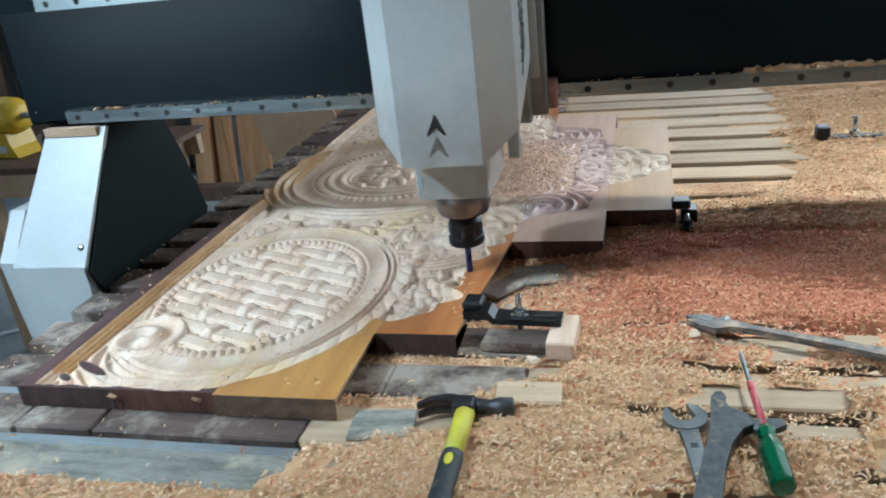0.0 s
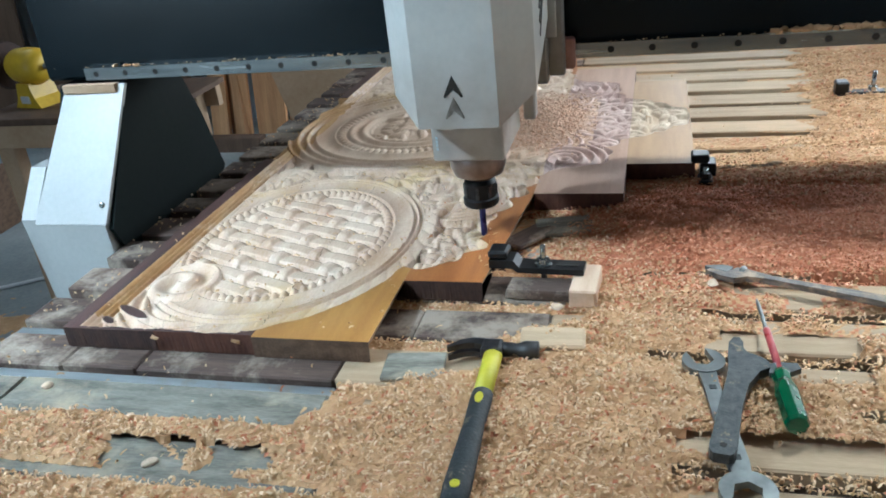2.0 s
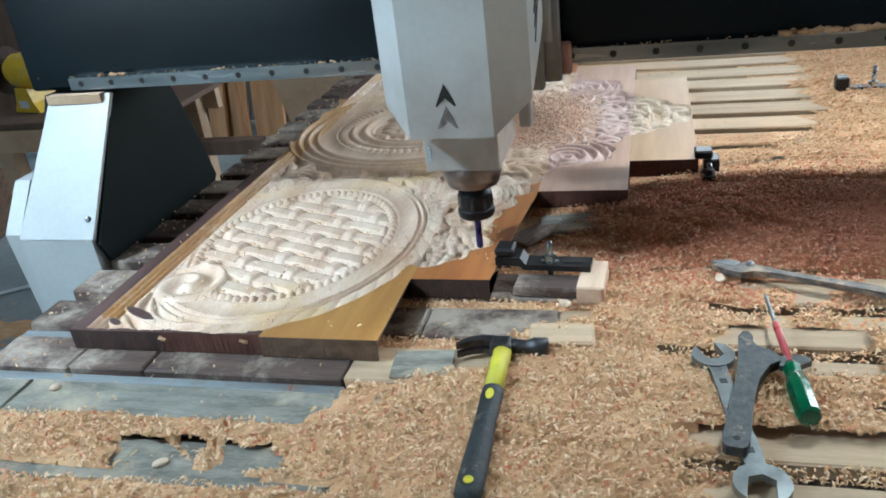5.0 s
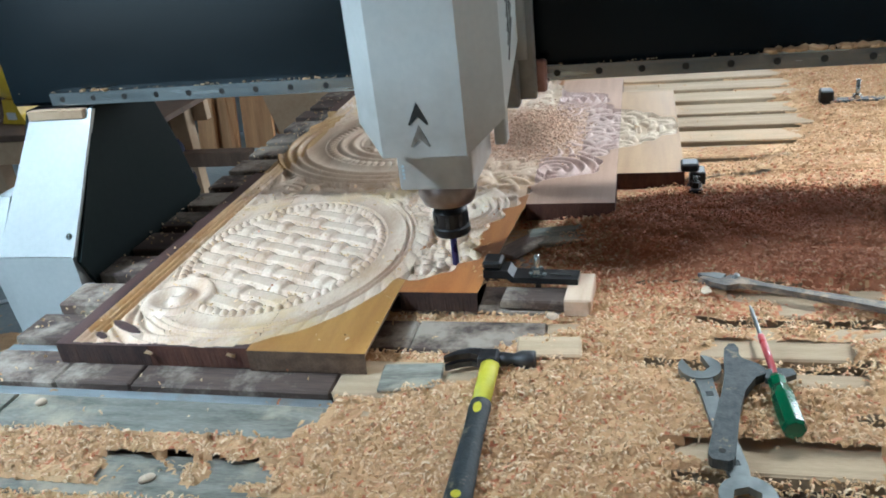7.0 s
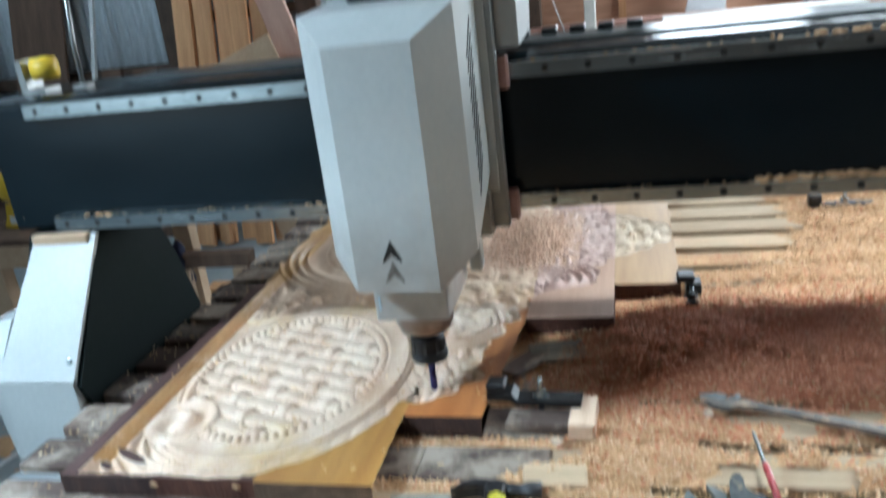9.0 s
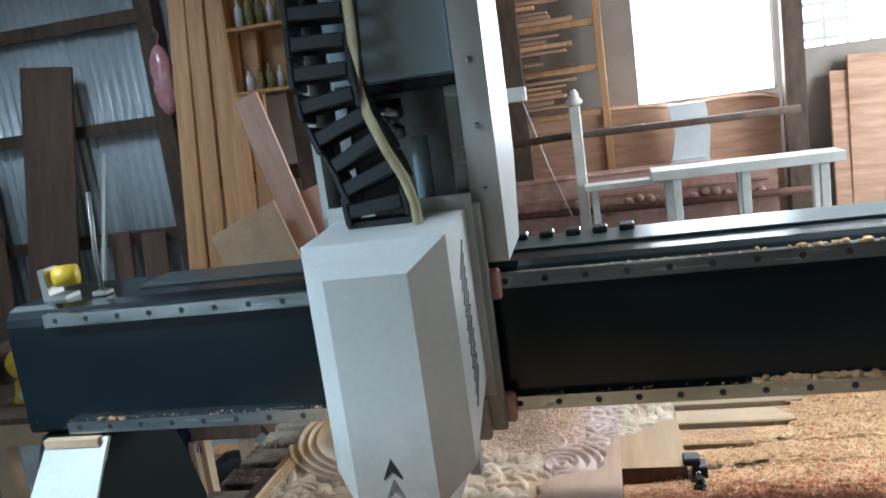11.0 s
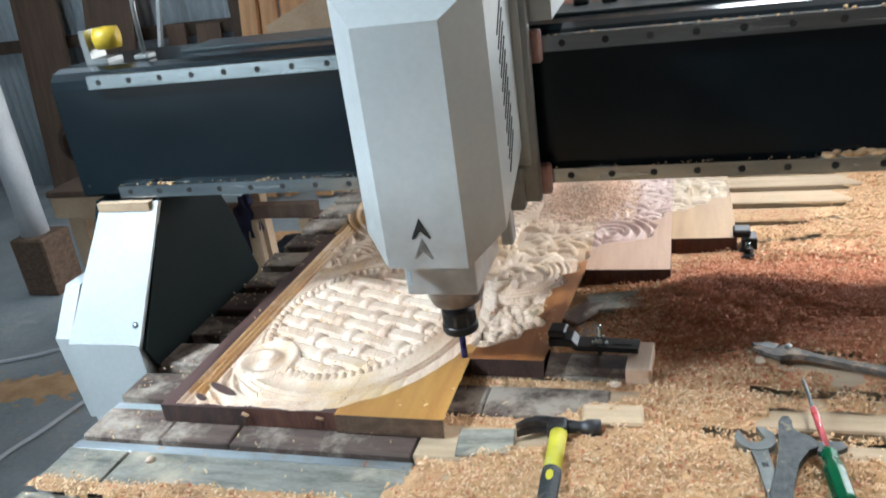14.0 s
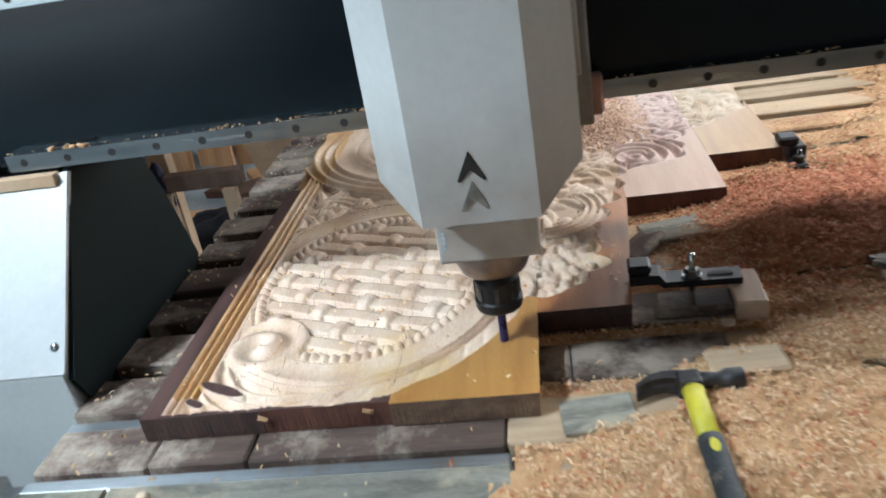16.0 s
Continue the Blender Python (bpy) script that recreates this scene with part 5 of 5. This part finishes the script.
    notch = mesh_of("nut_notch", box(-0.003, 0.003, -0.002, 0.002, -0.011, 0.011), "hammer_steel")
    for k in range(8):
        a_ = 2 * math.pi * k / 8
        shared("nut_notch", notch, h, pose(0.0320 * math.cos(a_), 0.0320 * math.sin(a_), 0.994, 0, 0, math.degrees(a_) + 90))
    bm = lathe([(0.0012, 0.889), (0.0066, 0.894), (0.0068, 0.905), (0.0064, 0.925), (0.0068, 0.963)], 12)
    part("router_bit", bm, "bit_blue", h, "dark blue coated router bit", smooth=True)
    # carriage on the rails
    part("carriage_plate", box(cx - 0.155, cx + 0.155, 0.106, 0.126, 1.185, 1.640, 0.003), "grey_metal", h)
    part("slide_plate", box(cx - 0.142, cx + 0.142, 0.1005, 0.1055, 1.26, 1.66, 0.002), "white_paint", h)
    for s in (-1, 1):
        for z in (1.2215, 1.474):
            part("bearing_block", box(cx + s * 0.150 - 0.022, cx + s * 0.150 + 0.022, 0.127, 0.149, z - 0.030, z + 0.030, 0.004), "copper", h, "dusty rail carriage block")
    part("lower_lug", box(cx + 0.085, cx + 0.125, 0.085, 0.118, 1.175, 1.262, 0.004), "grey_metal", h)
    part("lug_foot", box(cx + 0.075, cx + 0.105, 0.05, 0.085, 1.248, 1.280, 0.003), "nut_black", h)
    # column above the cover
    part("column_cover", prism([(0.127, 1.52), (0.32, 1.53), (0.40, 1.70), (0.40, 2.55), (0.127, 2.55)], cx + 0.138, cx + 0.196, "x", 0.004), "white_paint", h, "white column cover with screws")
    part("column_cover", prism([(0.127, 1.52), (0.32, 1.53), (0.40, 1.70), (0.40, 2.55), (0.127, 2.55)], cx - 0.160, cx - 0.146, "x", 0.003), "white_paint", h)
    part("back_plate", box(cx - 0.145, cx + 0.137, 0.30, 0.32, 1.52, 2.5, 0.002), "grey_metal", h)
    screw = mesh_of("cover_screw", lathe([(0.006, 0), (0.006, 0.003), (0.003, 0.004)], 10, pose(0, 0, 0, 90)), "rail_steel")
    for z in (1.66, 1.78, 1.90, 2.02, 2.14):
        shared("cover_screw", screw, h, pose(cx + 0.167, 0.1265, z))
    for s in (-0.108, 0.115):
        part("slide_rail", prism([(0.180, 1.64), (0.205, 1.64), (0.205, 2.4), (0.180, 2.4)], cx + s - 0.012, cx + s + 0.012, "x", 0.002), "rail_steel", h)
    part("motor_box", box(cx - 0.110, cx + 0.136, 0.150, 0.295, 1.880, 2.45, 0.006), "motor_blue", h, "grey-blue enamelled motor housing")
    part("motor_flange", box(cx - 0.112, cx + 0.1365, 0.145, 0.298, 1.860, 1.880, 0.003), "nut_black", h)
    part("coupling", lathe([(0.020, 1.770), (0.030, 1.775), (0.030, 1.795), (0.021, 1.80), (0.021, 1.810), (0.032, 1.815), (0.032, 1.83), (0.028, 1.834), (0.028, 1.850)], 20, pose(-0.01, 0.20, 0)), "rail_steel", h, smooth=True)
    part("screw_tube", lathe([(0.018, 1.62), (0.018, 1.77)], 16, pose(0.04, 0.22, 0)), "motor_blue", h, smooth=True)
    # cable chain rising from the cover
    cl = bmesh.new()
    for s in (-1, 1):
        box(s * 0.056 - 0.006, s * 0.056 + 0.006, -0.034, 0.034, -0.027, 0.027, bm=cl)
    for y in (-0.030, 0.030):
        box(-0.051, 0.051, y - 0.004, y + 0.004, -0.013, 0.013, bm=cl)
    lm = mesh_of("chain_link", bevel(cl, 0.003), "chain_black")
    pos = Vector((-0.008, 0.045, 1.662))
    for k in range(17):
        lean = (0.10, 0.35, 0.45, 0.35, 0.12, -0.02)[k] if k < 6 else -0.05
        shared("chain_link", lm, h, Matrix.Translation(pos) @ Euler((-0.10, -lean, 0)).to_matrix().to_4x4())
        pos = pos + Vector((-0.052 * math.sin(lean), 0.004, 0.052 * math.cos(lean)))
    part("chain_bracket", box(-0.068, 0.052, 0.02, 0.07, 1.620, 1.640, 0.002), "chain_black", h)
    part("cooling_hose", tube([(0.070, 0.0, 1.628), (0.067, 0.0, 1.67), (0.056, 0.0, 1.71), (0.030, 0.0, 1.765), (0.006, 0.0, 1.83), (0.000, 0.0, 1.95), (0.010, 0.0, 2.4)], 0.009, 10), "hose_yellow", h, "yellowish cooling hose", smooth=True)
    return h


# ---- clamps and hand tools ----
def clamps():
    c = tagged(empty("edge_clamp", pose(0.744, 0.275, 0, 0, 0, -3)), "black strap clamp with a bolt on a wooden block", "clamp", group="panel clamps")
    part("strap", prism([(-0.008, 0.918), (-0.008, 0.9015), (0.035, 0.9015), (0.045, 0.894), (0.165, 0.894), (0.165, 0.905), (0.048, 0.905), (0.038, 0.918)], -0.020, 0.018, "y", 0.003), "nut_black", c)
    part("jaw", box(-0.010, 0.026, -0.018, 0.022, 0.9185, 0.934, 0.004), "nut_black", c)
    part("slot_mark", box(0.115, 0.152, -0.006, 0.004, 0.9055, 0.9063), "burn_black", c)
    part("bolt", lathe([(0.0055, 0.862), (0.0055, 0.942), (0.004, 0.944)], 12, pose(0.090, -0.002, 0)), "rail_steel", c, smooth=True)
    part("bolt_nut", lathe([(0.0125, 0.906), (0.0125, 0.917), (0.011, 0.918)], 6, pose(0.090, -0.002, 0)), "rail_steel", c)
    part("washer", lathe([(0.016, 0.905), (0.016, 0.9068)], 16, pose(0.090, -0.002, 0)), "rail_steel", c)
    part("support_block", wedge(0.145, 0.193, -0.075, 0.030, 0.8605, 0.8935, 0.002, random.Random(4)), "edge_pale", c)
    part("support_block", wedge(0.030, 0.16, -0.060, -0.005, 0.8605, 0.880, 0.002, random.Random(5)), "slat_brown", c)
    c = tagged(empty("edge_clamp", pose(1.118, 0.800, 0)), "small black clamp gripping the panel's corner", "clamp", group="panel clamps")
    part("jaw", box(-0.010, 0.030, -0.018, 0.024, 0.9015, 0.921, 0.004), "nut_black", c)
    part("foot", box(0.010, 0.045, -0.02, 0.03, 0.8605, 0.901, 0.003), "nut_black", c)
    part("bolt", lathe([(0.0055, 0.861), (0.0055, 0.905)], 12, pose(0.020, -0.052, 0)), "rail_steel", c, smooth=True)
    part("bolt_nut", lathe([(0.012, 0.880), (0.012, 0.892)], 6, pose(0.020, -0.052, 0)), "nut_black", c)
    part("strap", box(0.004, 0.036, -0.075, -0.021, 0.868, 0.8795, 0.003), "nut_black", c)
    c = tagged(empty("edge_clamp", pose(1.56, 1.42, 0)), "loose black clamp with an upright bolt on the slats", "clamp", group="panel clamps")
    part("jaw", box(-0.04, -0.005, -0.02, 0.02, 0.8612, 0.905, 0.004), "nut_black", c)
    part("strap", box(-0.005, 0.14, -0.018, 0.018, 0.8612, 0.875, 0.003), "nut_black", c)
    part("bolt", lathe([(0.006, 0.862), (0.006, 0.93)], 12, pose(0.060, 0, 0)), "rail_steel", c, smooth=True)
    part("bolt_nut", lathe([(0.013, 0.875), (0.013, 0.887)], 6, pose(0.060, 0, 0)), "rail_steel", c)
    # offcuts lying on the slats
    for x, y, w, d, r, z, material, lab in ((0.872, 0.072, 0.052, 0.030, 3, 0.867, "slat_tan", "thin pale wooden offcut half buried in shavings"), (0.845, 0.515, 0.060, 0.042, 12, 0.8608, "slat_grey", "grey weathered wooden offcut on the slats"),
                                          (0.78, 0.47, 0.06, 0.028, 55, 0.8608, "slat_brown", "brown wooden offcut on the slats")):
        o = part("offcut", wedge(-w, w, -d, d, 0, 0.010, 0.002, random.Random(int(x * 100))), material)
        o.matrix_world = pose(x, y, z, 0, 0, r)
        tagged(o, lab, "offcut")
    rng = random.Random(6)
    for x, y, z in ((0.045, -0.118, 0.857), (0.868, 0.168, 0.872), (1.128, 0.262, 0.874), (0.34, -0.275, 0.859)):
        bm = bmesh.new()
        bmesh.ops.create_icosphere(bm, subdivisions=2, radius=0.009)
        for v in bm.verts:
            v.co = Vector((v.co.x * 1.3, v.co.y, v.co.z * 0.5)) * (1 + 0.4 * noise.noise(v.co * 90 + Vector((x * 50, 0, 0))))
        o = part("wood_chip", bm, "cut_tan")
        o.matrix_world = pose(x, y, z + 0.004, 0, 0, rng.uniform(0, 180))
        tagged(o, "pale knotty wood chip", "chip", group="loose wood chips")


def hammer():
    t = tagged(empty("claw_hammer", pose(0.786, 0.022, 0.8805, 0, 0, 1.5)), "claw hammer with a black and yellow handle lying in shavings", "hammer")
    # head along x: face to the right, claw to the left
    part("poll", lathe([(0.0125, 0.0), (0.0115, 0.012), (0.0100, 0.024), (0.0138, 0.034), (0.0148, 0.036), (0.0148, 0.056), (0.0135, 0.058)], 20, pose(0.012, 0, 0, 0, 90, 0)), "hammer_steel", t, "dark steel striking face", smooth=True)
    part("eye", box(-0.020, 0.014, -0.020, 0.012, -0.0145, 0.0145, 0.005, 2), "hammer_steel", t)
    for s in (-1, 1):
        up = [(-0.016, 0.012), (-0.034, 0.013), (-0.054, 0.006), (-0.074, -0.012), (-0.073, -0.018), (-0.050, -0.006), (-0.032, -0.003), (-0.016, -0.008)]
        part("claw", prism(up, min(s * 0.003, s * 0.013), max(s * 0.003, s * 0.013), "z", 0.002), "hammer_steel", t)

    def grip(name, ys, material, label, seg=14):
        bm = bmesh.new()
        rings = []
        for y, a, b in ys:
            rings.append([bm.verts.new((0.000 + a * math.cos(2 * math.pi * k / seg) - 0.0006 * 0 , y, b * math.sin(2 * math.pi * k / seg))) for k in range(seg)])
        for p, q in zip(rings, rings[1:]):
            for k in range(seg):
                bm.faces.new((p[k], p[(k + 1) % seg], q[(k + 1) % seg], q[k]))
        bm.faces.new(rings[0])
        bm.faces.new(rings[-1][::-1])
        return part(name, bm, material, t, label, smooth=True)
    grip("neck", ((-0.018, 0.0155, 0.0125), (-0.05, 0.0150, 0.012), (-0.118, 0.0145, 0.012)), "yellow_grip", "scuffed yellow fibreglass neck")
    grip("rubber_grip", ((-0.117, 0.0158, 0.0130), (-0.135, 0.0165, 0.0138), (-0.19, 0.0155, 0.013), (-0.250, 0.0172, 0.014), (-0.312, 0.0190, 0.0145), (-0.334, 0.0175, 0.0130), (-0.342, 0.012, 0.010)), "black_rubber", "black ribbed rubber grip")
    part("yellow_inset", lathe([(0.0060, 0), (0.0060, 0.0012)], 16, Matrix.Translation((0, -0.143, 0.0132)) @ Matrix.Diagonal((1, 2.0, 1, 1))), "yellow_grip", t)
    part("hang_hole", lathe([(0.0065, 0), (0.0065, 0.0016), (0.0035, 0.0016), (0.0035, 0.0008)], 16, pose(0, -0.320, 0.0140)), "yellow_grip", t)


def place(t, a, b, z):
    """Lay a tool, built along its own +y from the origin, from a to b."""
    d = Vector((b[0] - a[0], b[1] - a[1], 0))
    t.matrix_world = pose(a[0], a[1], z, 0, 0, math.degrees(math.atan2(d.y, d.x)) - 90)


def jaw_outline(r, gap, turn, cx, cy, n=18):
    """An open-end spanner jaw round (cx, cy): a round head with a slot."""
    out = []
    for k in range(n + 1):
        a = math.radians(90) + turn + math.asin(gap / r) + (2 * math.pi - 2 * math.asin(gap / r)) * k / n
        out.append((cx + r * math.cos(a), cy + r * math.sin(a)))
    u = Vector((math.cos(math.radians(90) + turn), math.sin(math.radians(90) + turn)))
    v = Vector((-u.y, u.x))
    c = Vector((cx, cy))
    q = [c - v * gap * 0.92 - u * r * 0.18, c - u * r * 0.42, c + v * gap * 0.92 - u * r * 0.18]
    return out + [tuple(p) for p in q]


def hand_tools():
    # double open-end spanner
    t = tagged(empty("open_end_spanner"), "dull chrome double open-end spanner", "spanner")
    n = 0.262
    part("shank", prism([(-0.011, 0.02), (-0.014, 0.05), (-0.011, n - 0.05), (-0.013, n - 0.02), (0.013, n - 0.02), (0.011, n - 0.05), (0.014, 0.05), (0.011, 0.02)], 0.0, 0.0075, "z", 0.002), "tool_chrome", t)
    part("jaw", prism(jaw_outline(0.034, 0.017, math.radians(165), 0.0, -0.004), -0.0015, 0.0095, "z", 0.0015), "tool_chrome", t)
    part("jaw", prism(jaw_outline(0.031, 0.015, math.radians(15), 0.0, n + 0.006), -0.0015, 0.0095, "z", 0.0015), "tool_chrome", t)
    for y in (0.055, n - 0.060):
        part("size_mark", box(-0.005, 0.005, y - 0.005, y + 0.005, 0.0078, 0.0083), "tool_worn", t)
    place(t, (1.140, -0.246), (1.103, 0.012), 0.8715)
    # dusty adjustable wrench lying across it
    t = tagged(empty("adjustable_wrench"), "dusty dark adjustable wrench lying across the spanner", "wrench")
    body = [(-0.010, -0.004), (-0.0145, 0.001), (-0.0170, 0.012), (-0.0150, 0.10), (-0.0140, 0.165), (-0.0165, 0.200), (-0.020, 0.228), (-0.022, 0.250), (-0.017, 0.266), (-0.009, 0.268), (-0.002, 0.256), (0.000, 0.240), (0.006, 0.231), (0.018, 0.226), (0.028, 0.222), (0.038, 0.212), (0.040, 0.200), (0.027, 0.186), (0.016, 0.150), (0.0135, 0.10), (0.0165, 0.012), (0.0140, 0.001), (0.009, -0.004)]
    part("body", prism(body, 0, 0.015, "z", 0.0058, 5), "tool_worn", t)
    part("sliding_jaw", prism([(0.036, 0.214), (0.052, 0.222), (0.074, 0.226), (0.080, 0.214), (0.060, 0.194), (0.040, 0.192)], 0.002, 0.011, "z", 0.003, 2), "tool_worn", t)
    part("hang_hole", lathe([(0.0045, 0), (0.0045, 0.0008)], 16, pose(0, 0.014, 0.0146)), "burn_black", t)
    place(t, (1.113, -0.205), (1.163, 0.058), 0.8820)
    # long pliers-like wrench at the back
    t = tagged(empty("long_wrench"), "long grey adjustable wrench half covered with dust", "wrench")
    body = [(-0.010, 0.0), (-0.012, 0.03), (-0.0075, 0.17), (-0.0065, 0.245), (-0.012, 0.275), (-0.026, 0.292), (-0.024, 0.318), (-0.014, 0.345), (-0.006, 0.338), (-0.008, 0.312), (0.004, 0.304), (0.016, 0.298), (0.012, 0.262), (0.0065, 0.235), (0.0075, 0.17), (0.012, 0.03), (0.010, 0.0)]
    part("body", prism(body, 0, 0.011, "z", 0.003, 2), "tool_dusty", t)
    part("sliding_jaw", prism([(-0.003, 0.308), (0.017, 0.306), (0.018, 0.325), (0.004, 0.352), (-0.002, 0.346)], 0.001, 0.0095, "z", 0.002), "tool_chrome", t)
    part("adjusting_screw", lathe([(0.006, -0.010), (0.007, 0), (0.006, 0.010)], 12, pose(0.012, 0.288, 0.007, 90, 0, 90)), "tool_chrome", t, smooth=True)
    place(t, (1.445, 0.188), (1.120, 0.312), 0.8740)
    # screwdriver
    t = tagged(empty("screwdriver"), "screwdriver with a clear green handle and red shaft sleeve", "screwdriver")
    part("blade", lathe([(0.0012, 0.325), (0.0032, 0.31), (0.0032, 0.20)], 12, pose(0, 0, 0, -90)), "tool_chrome", t, smooth=True)
    part("sleeve", lathe([(0.0050, 0.232), (0.0055, 0.228), (0.0055, 0.118)], 12, pose(0, 0, 0, -90)), "red_plastic", t, smooth=True)
    part("handle", bevel(lathe([(0.014, 0.0), (0.0165, 0.006), (0.0165, 0.070), (0.0125, 0.092), (0.0135, 0.110), (0.010, 0.120)], 8, pose(0, 0, 0, -90)), 0.001), "green_plastic", t, "dark green fluted plastic handle")
    place(t, (1.210, -0.135), (1.191, 0.200), 0.889)


carved_panel()
shavings()
GANTRY = gantry()
HEAD = spindle_head(GANTRY)
clamps()
hammer()
hand_tools()

# (seconds, head across the beam, gantry along the table)
CUT = [
    (0.0, 0.706, 0.465), (0.5, 0.706, 0.452), (1.0, 0.706, 0.436), (1.5, 0.700, 0.426), (2.0, 0.695, 0.416), (2.5, 0.699, 0.406), (3.0, 0.711, 0.398),
    (3.5, 0.709, 0.384), (4.0, 0.695, 0.374), (6.5, 0.679, 0.330), (7.0, 0.667, 0.330), (7.5, 0.654, 0.328), (8.0, 0.649, 0.324), (8.5, 0.642, 0.318),
    (9.0, 0.620, 0.315), (9.5, 0.612, 0.310), (12.0, 0.594, 0.280), (12.5, 0.591, 0.267), (13.0, 0.586, 0.245), (13.5, 0.579, 0.222), (14.0, 0.572, 0.211),
    (14.5, 0.567, 0.196), (15.0, 0.563, 0.180), (15.5, 0.546, 0.160), (16.0, 0.535, 0.133),
]


def motions():
    walk(GANTRY, [(t, pose(0, y, 0)) for t, _, y in CUT])
    walk(HEAD, [(t, pose(x, 0, 0)) for t, x, _ in CUT])


motions()
